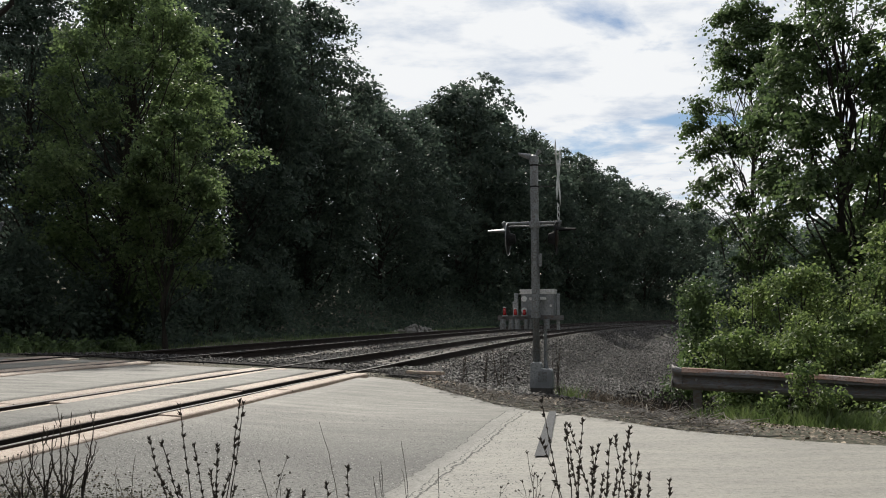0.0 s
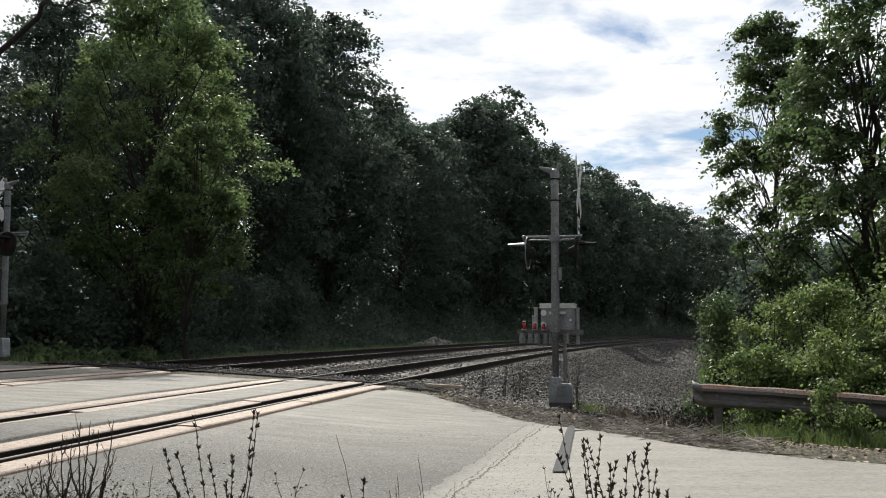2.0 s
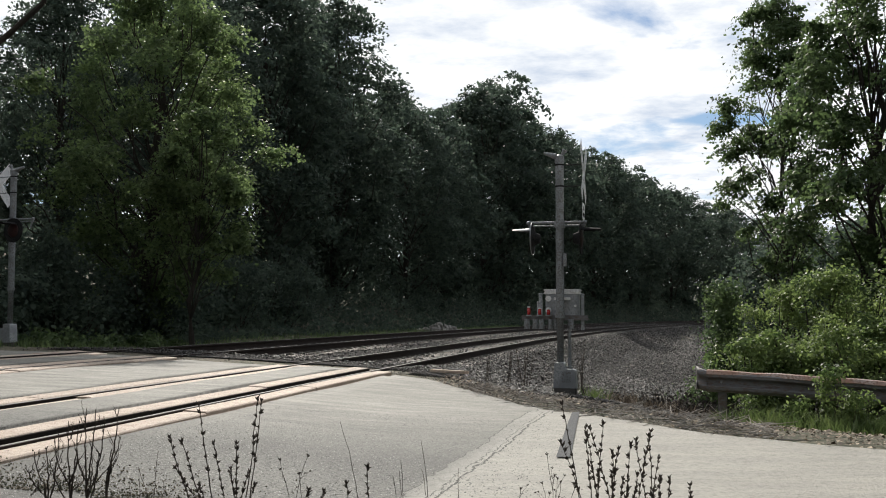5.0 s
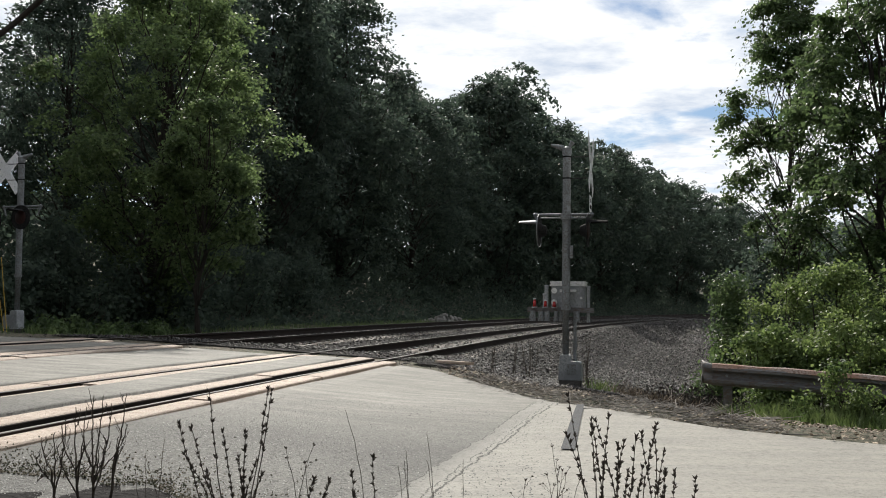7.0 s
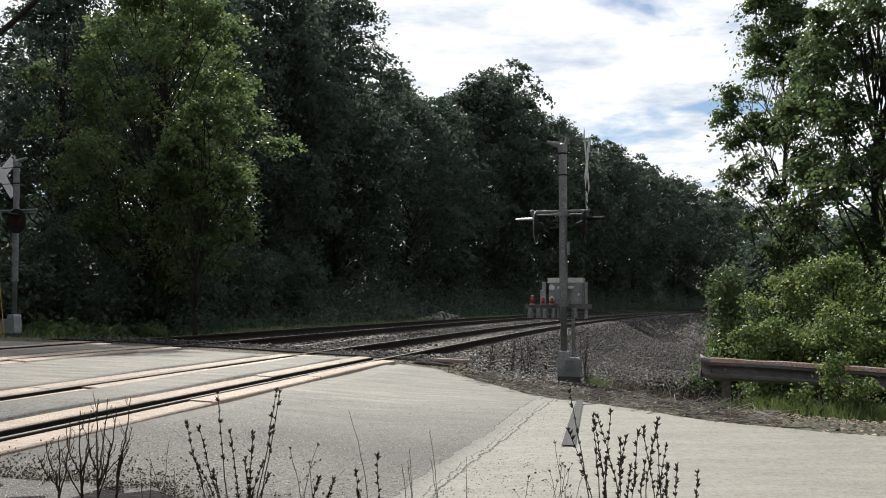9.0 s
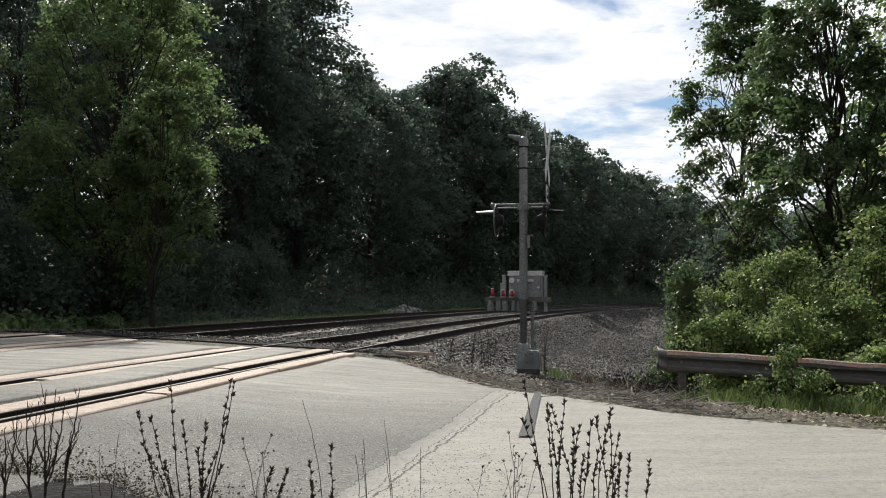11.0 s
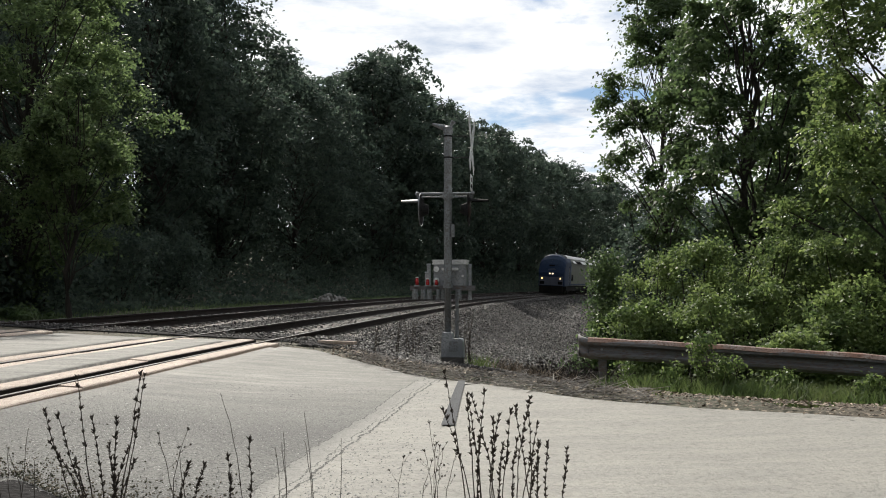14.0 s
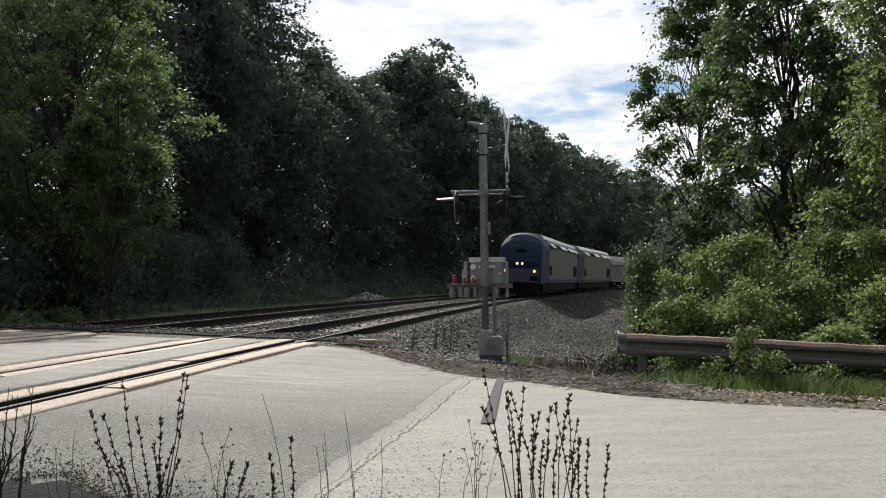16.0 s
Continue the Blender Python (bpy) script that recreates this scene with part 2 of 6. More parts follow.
        l(both.outputs[0], cm.inputs["Factor"]); l(last, cm.inputs["A"])
        last = cm.outputs["Result"]
    # dark pits between the stones, on both sides of the joint
    pit = n("ShaderNodeTexNoise"); pit.inputs["Scale"].default_value = 24; pit.inputs["Detail"].default_value = 6; pit.inputs["Roughness"].default_value = 0.7
    l(co.outputs["Object"], pit.inputs["Vector"])
    pr = n("ShaderNodeMapRange"); pr.inputs["From Min"].default_value, pr.inputs["From Max"].default_value = 0.34, 0.52
    pr.inputs["To Min"].default_value = 0.70
    l(pit.outputs["Fac"], pr.inputs["Value"])
    pits = n("ShaderNodeMix"); pits.data_type = "RGBA"; pits.blend_type = "MULTIPLY"; pits.inputs["Factor"].default_value = 1.0
    l(last, pits.inputs["A"]); l(pr.outputs[0], pits.inputs["B"])
    last = pits.outputs["Result"]
    l(last, b.inputs["Base Color"])
    # pitted relief of the aggregate
    vo = n("ShaderNodeTexVoronoi"); vo.inputs["Scale"].default_value = 52
    l(co.outputs["Object"], vo.inputs["Vector"])
    ob = b.inputs["Normal"].links[0].from_node
    b2 = n("ShaderNodeBump"); b2.inputs["Strength"].default_value = 0.4; b2.inputs["Distance"].default_value = 0.006; b2.invert = True
    l(vo.outputs["Distance"], b2.inputs["Height"]); l(ob.outputs[0], b2.inputs["Normal"]); l(b2.outputs[0], b.inputs["Normal"])
    return m


M = {
    "asphalt": asphalt_mat(),
    "soil": mat("soil_and_litter", (0.07, 0.058, 0.04), 0.95, second=(0.035, 0.045, 0.02), scale=0.5, fine=18, bump=0.8, third=(0.15, 0.125, 0.09)),
    "stone": mat("ballast_stone", (0.092, 0.085, 0.080), 0.6, second=(0.040, 0.036, 0.034), scale=4, fine=60, bump=0.3, spec=0.35, island=0.9),
    # bed near black: the shade between the stones is put into its colour
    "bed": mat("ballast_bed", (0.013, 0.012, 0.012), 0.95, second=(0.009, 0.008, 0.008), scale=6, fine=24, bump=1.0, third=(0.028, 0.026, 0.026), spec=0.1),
    "rust": mat("rail_rust", (0.030, 0.020, 0.016), 0.85, second=(0.022, 0.016, 0.013), spec=0.2, scale=4, fine=60, bump=0.2),
    # worn rail heads: matte grey stands in for the light they reflect
    "railhead": mat("polished_rail_glint", (0.22, 0.21, 0.20), 0.7, 0.0, second=(0.16, 0.145, 0.13), scale=2, fine=30),
    # ties paled: the grazing sun on their tops is put into the colour
    "tie": mat("creosoted_tie", (0.17, 0.145, 0.125), 0.65, spec=0.3, second=(0.26, 0.225, 0.19), scale=3, fine=50, bump=0.5, stretch=(1, 6, 1), obrand=0.3),
    "timber": mat("crossing_timber", (0.60, 0.49, 0.405), 0.75, second=(0.48, 0.38, 0.31), scale=2, fine=30, bump=0.5, third=(0.26, 0.19, 0.145), stretch=(1, 8, 8), obrand=0.15),
    "galv": mat("galvanised_metal", (0.26, 0.28, 0.30), 0.5, 0.3, second=(0.19, 0.205, 0.22), scale=5, fine=40, third=(0.14, 0.14, 0.135)),
    "alu": mat("aluminium_paint", (0.36, 0.38, 0.40), 0.5, 0.2, second=(0.22, 0.235, 0.255), scale=4, fine=40),
    "concrete": mat("concrete", (0.36, 0.35, 0.33), 0.9, second=(0.27, 0.26, 0.24), scale=4, fine=50, bump=0.4),
    "black": mat("black_paint", (0.015, 0.015, 0.016), 0.9, spec=0.15, second=(0.03, 0.03, 0.03), scale=5),
    "white": mat("white_sheeting", (0.78, 0.79, 0.80), 0.5, second=(0.66, 0.67, 0.68), scale=3, fine=30, third=(0.6, 0.6, 0.6)),
    # caps are given a faint glow of their own, though no lamps
    "redcap": glow_mat("red_cap", (0.30, 0.012, 0.012), 0.02),
    "redlens": glow_mat("red_lens", (0.8, 0.02, 0.015), 0.8),
    "darkred": mat("dark_red_lens", (0.02, 0.003, 0.003), 0.5, second=(0.035, 0.004, 0.004)),
    "guard": mat("rusting_galvanised_beam", (0.17, 0.175, 0.185), 0.6, 0.3, second=(0.12, 0.118, 0.12), scale=2.2, fine=30, bump=0.2, third=(0.12, 0.09, 0.075), stretch=(0.5, 1, 2)),
    "guardtop": mat("rusted_edge", (0.30, 0.17, 0.12), 0.8, second=(0.36, 0.30, 0.27), scale=5, fine=40),
    "bark": mat("bark", (0.050, 0.042, 0.034), 0.95, second=(0.030, 0.025, 0.020), scale=2, fine=25, bump=1.0, stretch=(3, 3, 0.5)),
    # bluish tint: the haze over the wood is put into this leaf colour
    "leaf_far": leaf_mat("hazed_oak_leaf", (0.030, 0.046, 0.040), (0.104, 0.137, 0.100), 0.42, 0.6, 0.15, 0.5),
    # brightened leaf: sunlight on the outer sprays is put into its colour
    "leaf_edge": leaf_mat("lit_edge_leaf", (0.030, 0.054, 0.027), (0.185, 0.250, 0.106), 0.58, 0.48, 0.28, 0.495),
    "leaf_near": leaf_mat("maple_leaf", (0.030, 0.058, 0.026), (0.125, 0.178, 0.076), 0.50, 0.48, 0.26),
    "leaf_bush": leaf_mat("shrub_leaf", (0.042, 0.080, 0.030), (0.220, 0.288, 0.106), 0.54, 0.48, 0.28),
    "grass": leaf_mat("grass_blade", (0.06, 0.105, 0.032), (0.14, 0.17, 0.07), 0.4, 0.5),
    "dry": mat("dry_stalk", (0.045, 0.035, 0.026), 0.9, second=(0.065, 0.05, 0.034), scale=30),
    "straw": mat("dry_litter", (0.36, 0.295, 0.22), 0.9, second=(0.075, 0.055, 0.042), scale=6, fine=30, island=0.8),
    "deadwood": mat("bleached_sticks", (0.40, 0.37, 0.33), 0.9, second=(0.24, 0.21, 0.18), scale=5, fine=40, island=0.5),
    "old_concrete": mat("stained_concrete", (0.11, 0.105, 0.10), 0.95, second=(0.07, 0.066, 0.06), scale=5, fine=40, bump=0.4),
    # stands in for the shade in the gap beside each rail
    "gap_shade": mat("flangeway_shade", (0.035, 0.028, 0.023), 0.95, second=(0.02, 0.018, 0.016), spec=0.1),
    "grit": mat("road_grit", (0.24, 0.236, 0.222), 0.75, second=(0.10, 0.098, 0.092), scale=60, fine=90, island=0.6),
    "patch": mat("grey_road_strip", (0.052, 0.055, 0.062), 0.9, second=(0.06, 0.062, 0.066), scale=4, fine=34, bump=0.6),
    "yellow": mat("yellow_sleeve", (0.55, 0.38, 0.05), 0.6),
}

# ---- the line of the track: s metres along the near rail, d metres to its far side ----
TURN0, K0, K1, NEAR_RAIL = radians(11.7), 0.0014, 8.7e-6, 4.18
GAUGE, SECOND_TRACK, CANT = 1.435, 3.88, 0.061
_s = np.arange(-80.0, 470.5, 0.5)


def turn_at(s):
    s = np.asarray(s, float)
    inner = TURN0 + K0 * s + K1 * np.clip(s, 0, None) ** 2
    end = TURN0 + K0 * 95 + K1 * 95 ** 2
    return np.where(s > 95, end + (s - 95) * (K0 + 2 * K1 * 95), inner)


_h = turn_at(_s)
_mid = (_h[1:] + _h[:-1]) / 2
_x = np.concatenate([[0], np.cumsum(np.sin(_mid)) * 0.5])
_y = np.concatenate([[0], np.cumsum(np.cos(_mid)) * 0.5])
_x += -_x[160] - math.cos(TURN0) * NEAR_RAIL
_y += -_y[160] + math.sin(TURN0) * NEAR_RAIL


def on_track(s, d):
    """World x, y at s along and d to the far side of the near rail."""
    h = turn_at(s)
    return np.interp(s, _s, _x) - np.cos(h) * d, np.interp(s, _s, _y) + np.sin(h) * d


def track_place(x, y):
    """s and d of world places."""
    x, y = np.atleast_1d(np.asarray(x, float)), np.atleast_1d(np.asarray(y, float))
    s, d = np.empty(len(x)), np.empty(len(x))
    for i in range(0, len(x), 4000):
        dx, dy = x[i:i + 4000, None] - _x[None], y[i:i + 4000, None] - _y[None]
        k = np.argmin(dx * dx + dy * dy, 1)
        r = np.arange(len(k))
        h = _h[k]
        s[i:i + 4000] = _s[k] + dx[r, k] * np.sin(h) + dy[r, k] * np.cos(h)
        d[i:i + 4000] = -dx[r, k] * np.cos(h) + dy[r, k] * np.sin(h)
    return s, d


# far edge of the road: how far it reaches along the track at each distance from it
EDGE_D = (-60, -29, -15.1, -9.8, -7.4, -6.4, -5.0, -4.1, -2.95, -1.95, -1.0, 0, 20, 60)
EDGE_S = (-4, 3.5, 6.1, 7.3, 8.0, 8.4, 9.2, 10.3, 11.6, 13.0, 14.4, 14.7, 14.9, 15.0)


def road_end(d):
    return np.interp(d, EDGE_D, EDGE_S)


def road_height(d):
    return np.interp(d, (-60, -9, -5, -3, -1.6, -0.6, 0, 5.3, 9, 14, 60), (-0.5, -0.33, -0.26, -0.24, -0.15, -0.05, 0.0, 0.32, 0.46, 0.5, 0.5))


def ground_height(s, d):
    road = road_height(d)
    bank = np.interp(d, (-40, -12, -6, -4.5, -2.4, -0.9, -0.5, 5.9, 6.6, 8, 10, 25, 60, 140), (-1.3, -1.1, -0.95, -0.85, -0.55, -0.28, -0.245, 0.125, 0.03, 0.1, 0.25, 3.0, 9, 14))
    shore = np.clip((s - road_end(d)) / np.interp(d, (-10, -6, -3.5, -2), (5.5, 6.5, 8.0, 6.0)), 0, 1)
    mix = shore * shore * (3 - 2 * shore)
    z = road * (1 - mix) + bank * mix
    rim = np.clip((s - road_end(d)) / 0.5, 0, 1)
    fall = np.interp(d, (-10, -3.0, -1.1), (0.85, 0.65, 0.0)) * np.clip((s - 19.5) / 15, 0, 1)
    return z - 0.06 * (1 - rim) - fall


def ground_at(x, y):
    s, d = track_place([x], [y])
    return float(ground_height(s, d)[0])


# ---- mesh helpers ----
def part(name, bm, material, parent=None, label=""):
    """Links a bmesh as one mesh object under a thing or part."""
    me = bpy.data.meshes.new(name)
    bm.to_mesh(me)
    bm.free()
    me.materials.append(material)
    ob = new(name, me)
    ob.parent = parent
    if label:
        ob["label"] = label
    return ob


def piece(name, me, parent, m):
    ob = new(name, me)
    ob.parent = parent
    ob.matrix_local = m
    return ob


def raw(name, verts, faces, material, parent=None):
    """A mesh from numpy vertices and equal-sided faces."""
    me = bpy.data.meshes.new(name)
    verts, faces = np.asarray(verts, np.float32), np.asarray(faces, np.int32)
    me.vertices.add(len(verts)); me.vertices.foreach_set("co", verts.ravel())
    k = faces.shape[1]
    me.loops.add(faces.size); me.loops.foreach_set("vertex_index", faces.ravel())
    me.polygons.add(len(faces)); me.polygons.foreach_set("loop_start", np.arange(0, faces.size, k, dtype=np.int32))
    me.update(calc_edges=True)
    me.materials.append(material)
    ob = new(name, me)
    ob.parent = parent
    return ob


def thing(name, label, category, at=None, group="", kind=""):
    e = new(name)
    e.empty_display_size = 0.2
    if at is not None:
        e.matrix_basis = at
    return tagged(e, label, category, group, kind)


def box(bm, x0, x1, y0, y1, z0, z1, m=None, bevel=0.0):
    r = bmesh.ops.create_cube(bm, size=1.0, matrix=Matrix.Translation(((x0 + x1) / 2, (y0 + y1) / 2, (z0 + z1) / 2)) @ Matrix.Diagonal((x1 - x0, y1 - y0, z1 - z0, 1)))
    if bevel:
        es = list({e for v in r["verts"] for e in v.link_edges})
        r = bmesh.ops.bevel(bm, geom=es, offset=bevel, segments=2, affect="EDGES")
    if m is not None:
        bmesh.ops.transform(bm, matrix=m, verts=r["verts"])
    return bm


def rod(bm, a, b, r0, r1=None, seg=10, caps=True):
    """A round bar from a to b."""
    a, b = Vector(a), Vector(b)
    q = (b - a).to_track_quat("Z", "Y").to_matrix().to_4x4()
    bmesh.ops.create_cone(bm, cap_ends=caps, segments=seg, radius1=r0, radius2=r0 if r1 is None else r1, depth=(b - a).length,
                          matrix=Matrix.Translation((a + b) / 2) @ q)
    return bm


def smooth(ob):
    ob.data.polygons.foreach_set("use_smooth", [True] * len(ob.data.polygons))
    return ob


def loft(bm, rings, close=True, caps=True):
    """Skins a row of equal rings of points."""
    vs = [[bm.verts.new(p) for p in ring] for ring in rings]
    n = len(vs[0])
    for a, b in zip(vs, vs[1:]):
        for i in range(n if close else n - 1):
            bm.faces.new((a[i], a[(i + 1) % n], b[(i + 1) % n], b[i]))
    if caps and close:
        bm.faces.new(vs[0][::-1]); bm.faces.new(vs[-1])
    bmesh.ops.recalc_face_normals(bm, faces=bm.faces)
    return bm


# ---- the ground, the road and the ballast ----
def build_ground():
    xs = np.concatenate([[-2500, -900, -400, -220, -140], np.arange(-100, -20, 2.0), np.arange(-20, 22, 0.5), np.arange(22, 121, 3.0), [180, 300, 700, 2500]])
    ys = np.concatenate([[-2500, -900, -300, -100, -50], np.arange(-24, 2, 2.0), np.arange(2, 40, 0.5), np.arange(40, 240, 3.0), [300, 420, 900, 2500]])
    gx, gy = np.meshgrid(xs, ys)
    s, d = track_place(gx.ravel(), gy.ravel())
    z = ground_height(s, d)
    rng = np.random.RandomState(2)
    off_road = (s > road_end(d) + 0.8) & ((d < -2.5) | (d > 7))
    z = z + np.where(off_road, rng.uniform(-0.05, 0.06, len(z)), 0)
    n, m = gx.shape
    idx = np.arange(n * m).reshape(n, m)
    faces = np.stack([idx[:-1, :-1], idx[:-1, 1:], idx[1:, 1:], idx[1:, :-1]], -1).reshape(-1, 4)
    ob = raw("ground", np.stack([gx.ravel(), gy.ravel(), z - 0.02], 1), faces, M["soil"])
    smooth(ob)
    tagged(ob, "dark soil with leaf litter and weeds beside the line", "ground", kind="structure")


RAILS = (0.0, GAUGE, SECOND_TRACK, SECOND_TRACK + GAUGE)


def build_road():
    ds = set(np.round(np.concatenate([np.arange(-40, -10, 1.0), np.arange(-10, 14, 0.3), np.arange(14, 46, 1.0)]), 3))
    for r in RAILS:
        ds = {d for d in ds if not r - 0.40 < d < r + 0.40}
        ds |= {r - 0.40, r - 0.385, r + 0.385, r + 0.40}
    ds = np.array(sorted(ds))
    u = np.concatenate([np.linspace(0, 0.9, 50), np.linspace(0.905, 1, 22)])
    rng = np.random.RandomState(4)
    ragged = np.convolve(rng.uniform(-0.22, 0.22, len(ds) + 4), np.ones(3) / 3, "same")[:len(ds)]
    end = road_end(ds) + np.where((ds < -0.8) | (ds > 6), ragged, 0)
    low = np.array([min(abs(d - r) for r in RAILS) < 0.39 for d in ds])
    S = -26 + (end[None] + 26) * u[:, None]
    D = np.broadcast_to(ds[None], S.shape)
    x, y = on_track(S.ravel(), D.ravel())
    z = road_height(D).ravel() + 0.03 * ((D > 0.3) & (D < 1.2)).ravel() - np.where(np.broadcast_to(low[None], S.shape).ravel(), 0.15, 0.0)
    z = z + 0.012 * np.sin(x * 1.3 + y * 0.7) * np.sin(y * 0.9 - x * 0.4) - 0.03 * (np.broadcast_to(u[:, None], S.shape).ravel() > 0.985)
    n, m = S.shape
    idx = np.arange(n * m).reshape(n, m)
    faces = np.stack([idx[:-1, :-1], idx[1:, :-1], idx[1:, 1:], idx[:-1, 1:]], -1).reshape(-1, 4)
    ob = raw("road", np.stack([x, y, z], 1), faces[:, ::-1], M["asphalt"])
    tagged(ob, "worn grey asphalt road with a cracked pale joint", "road", kind="structure")


def stones(name, places, sizes, material, seed):
    """Many small rough stones as one mesh."""
    rng = np.random.RandomState(seed)
    base = np.array([(1, 0, 0), (-1, 0, 0), (0, 1, 0), (0, -1, 0), (0, 0, 1), (0, 0, -1)], float)
    tri = np.array([(0, 2, 4), (2, 1, 4), (1, 3, 4), (3, 0, 4), (2, 0, 5), (1, 2, 5), (3, 1, 5), (0, 3, 5)])
    n = len(places)
    v = base[None] * rng.uniform(0.55, 1.25, (n, 6, 1)) * rng.uniform(0.6, 1.2, (n, 1, 3))
    v += rng.uniform(-0.3, 0.3, v.shape)
    q = rng.normal(size=(n, 4)); q /= np.linalg.norm(q, axis=1)[:, None]
    w, a, b, c = q.T
    R = np.stack([np.stack([1 - 2 * (b * b + c * c), 2 * (a * b - c * w), 2 * (a * c + b * w)], -1),
                  np.stack([2 * (a * b + c * w), 1 - 2 * (a * a + c * c), 2 * (b * c - a * w)], -1),
                  np.stack([2 * (a * c - b * w), 2 * (b * c + a * w), 1 - 2 * (a * a + b * b)], -1)], 1)
    v = np.einsum("nij,nkj->nki", R, v) * np.asarray(sizes)[:, None, None] + np.asarray(places)[:, None]
    f = tri[None] + 6 * np.arange(n)[:, None, None]
    return raw(name, v.reshape(-1, 3), f.reshape(-1, 3), material)


def build_ballast():
    # the bed: one strip on the formation, then loose stones on it
    ss = np.concatenate([np.arange(13.0, 70, 0.5), np.arange(70, 460, 2.0)])
    ds = np.array([-9.6, -9, -7.5, -6, -5.2, -4.5, -3.8, -3.1, -2.4, -1.6, -0.9, -0.5, 0.7, 1.9, 2.6, 3.4, 4.6, 5.9, 6.6, 7.2])
    S, D = np.meshgrid(ss, ds, indexing="ij")
    x, y = on_track(S.ravel(), D.ravel())
    z = ground_height(S.ravel(), D.ravel()) + np.where((D.ravel() < -9.2) | (D.ravel() > 7), -0.05, 0.028 * np.clip((S.ravel() - road_end(D.ravel()) - 0.3) / 2.0, 0, 1))
    n, m = S.shape
    idx = np.arange(n * m).reshape(n, m)
    keep = np.stack([idx[:-1, :-1], idx[1:, :-1], idx[1:, 1:], idx[:-1, 1:]], -1).reshape(-1, 4)
    ok = (S > road_end(D) + 0.35).ravel()
    keep = keep[ok[keep].all(1)]
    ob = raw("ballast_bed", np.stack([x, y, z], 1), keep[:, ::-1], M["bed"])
    tagged(ob, "crushed grey stone ballast bed under two tracks", "ballast", kind="structure")
    rng = np.random.RandomState(7)
    n = 68000
    s = 13.2 + 95 * rng.uniform(0, 1, n) ** 2.1
    d = np.where(rng.uniform(size=n) < 0.74, rng.uniform(-7.6, -0.2, n), rng.uniform(-0.2, 7.0, n))
    size = rng.uniform(0.018, 0.046, n) * np.interp(s, (13, 30, 70, 110), (0.8, 1.05, 1.8, 3.0))
    ok = (s > road_end(d) + 0.2) & (np.minimum(np.abs(d), np.abs(d - GAUGE)) > 0.1) & (np.minimum(abs(d - RAILS[2]), abs(d - RAILS[3])) > 0.1)
    ok &= ~((d < -6.2) & (rng.uniform(size=n) < 0.4))
    ok &= ~((d < -4.5) & (s < 21) & (rng.uniform(size=n) < 0.75))
    s, d, size = s[ok], d[ok], size[ok]
    size = size * np.clip((s - road_end(d)) / 1.5, 0.45, 1)
    x, y = on_track(s, d)
    z = ground_height(s, d) + (0.02 + size * rng.uniform(0.2, 0.9, len(s))) * np.clip((s - road_end(d) - 0.3) / 2.0, 0, 1)
    ob = stones("ballast_stones", np.stack([x, y, z], 1), size, M["stone"], 8)
    tagged(ob, "loose crushed grey and brown ballast stones", "ballast", kind="stuff")


# ---- the two tracks ----
def rail_mesh(name, offset, s0, s1, parent, head=False):
    ss = np.arange(s0, s1 + 0.01, 1.0)
    if head:
        prof = [(-0.014, 0.0), (-0.011, 0.003), (0.011, 0.003), (0.014, 0.0)]
    else:
        prof = [(-0.070, -0.175), (-0.070, -0.162), (-0.012, -0.145), (-0.009, -0.045), (-0.036, -0.035), (-0.036, 0.0), (0.036, 0.0), (0.036, -0.035), (0.009, -0.045), (0.012, -0.145), (0.070, -0.162), (0.070, -0.175)]
    bm = bmesh.new()
    rings = []
    for s in ss:
        ring = []
        for o, z in prof:
            x, y = on_track(s, offset + o)
            ring.append((float(x), float(y), offset * CANT + z))
        rings.append(ring)
    loft(bm, rings)
    return part(name, bm, M["railhead" if head else "rust"], parent)


def build_track(name_label, near):
    t = thing("railway_track", name_label, "railway track", group="railway tracks", kind="structure")
    for r in (near, near + GAUGE):
        o = rail_mesh("rail", r, -26, 440, t)
        rail_mesh("rail_head", r, -26, 440, o, True)
    bm = bmesh.new()
    box(bm, -1.3, 1.3, -0.11, 0.11, -0.17, 0.0, bevel=0.008)
    me = bpy.data.meshes.new("tie"); bm.to_mesh(me); bm.free(); me.materials.append(M["tie"])
    bm = bmesh.new()
    for r in (-GAUGE / 2, GAUGE / 2):
        box(bm, r - 0.17, r + 0.17, -0.09, 0.09, -0.002, 0.016)
        for k in (-0.1, 0.1):
            for j in (-0.06, 0.06):
                box(bm, r + k - 0.012, r + k + 0.012, j - 0.012, j + 0.012, 0.01, 0.04)
    # plates take the pale rail-head grey to look as if they catch light
    mp = bpy.data.meshes.new("tie_plate"); bm.to_mesh(mp); bm.free(); mp.materials.append(M["railhead"])
    rng = random.Random(3)
    mid = near + GAUGE / 2
    for i in range(150):
        s = 15.2 + i * 0.53 + rng.uniform(-0.03, 0.03)
        x, y = on_track(s, mid)
        x, y, h = float(x), float(y), float(turn_at(s))
        m = Matrix.Translation((x, y, mid * CANT - 0.182)) @ Matrix.Rotation(-h + radians(rng.uniform(-0.7, 0.7)), 4, "Z") @ Matrix.Rotation(math.atan(CANT), 4, "Y")
        tie = piece("tie", me, t, m)
        if s < 60:
            piece("tie_plate", mp, tie, Matrix.Identity(4))


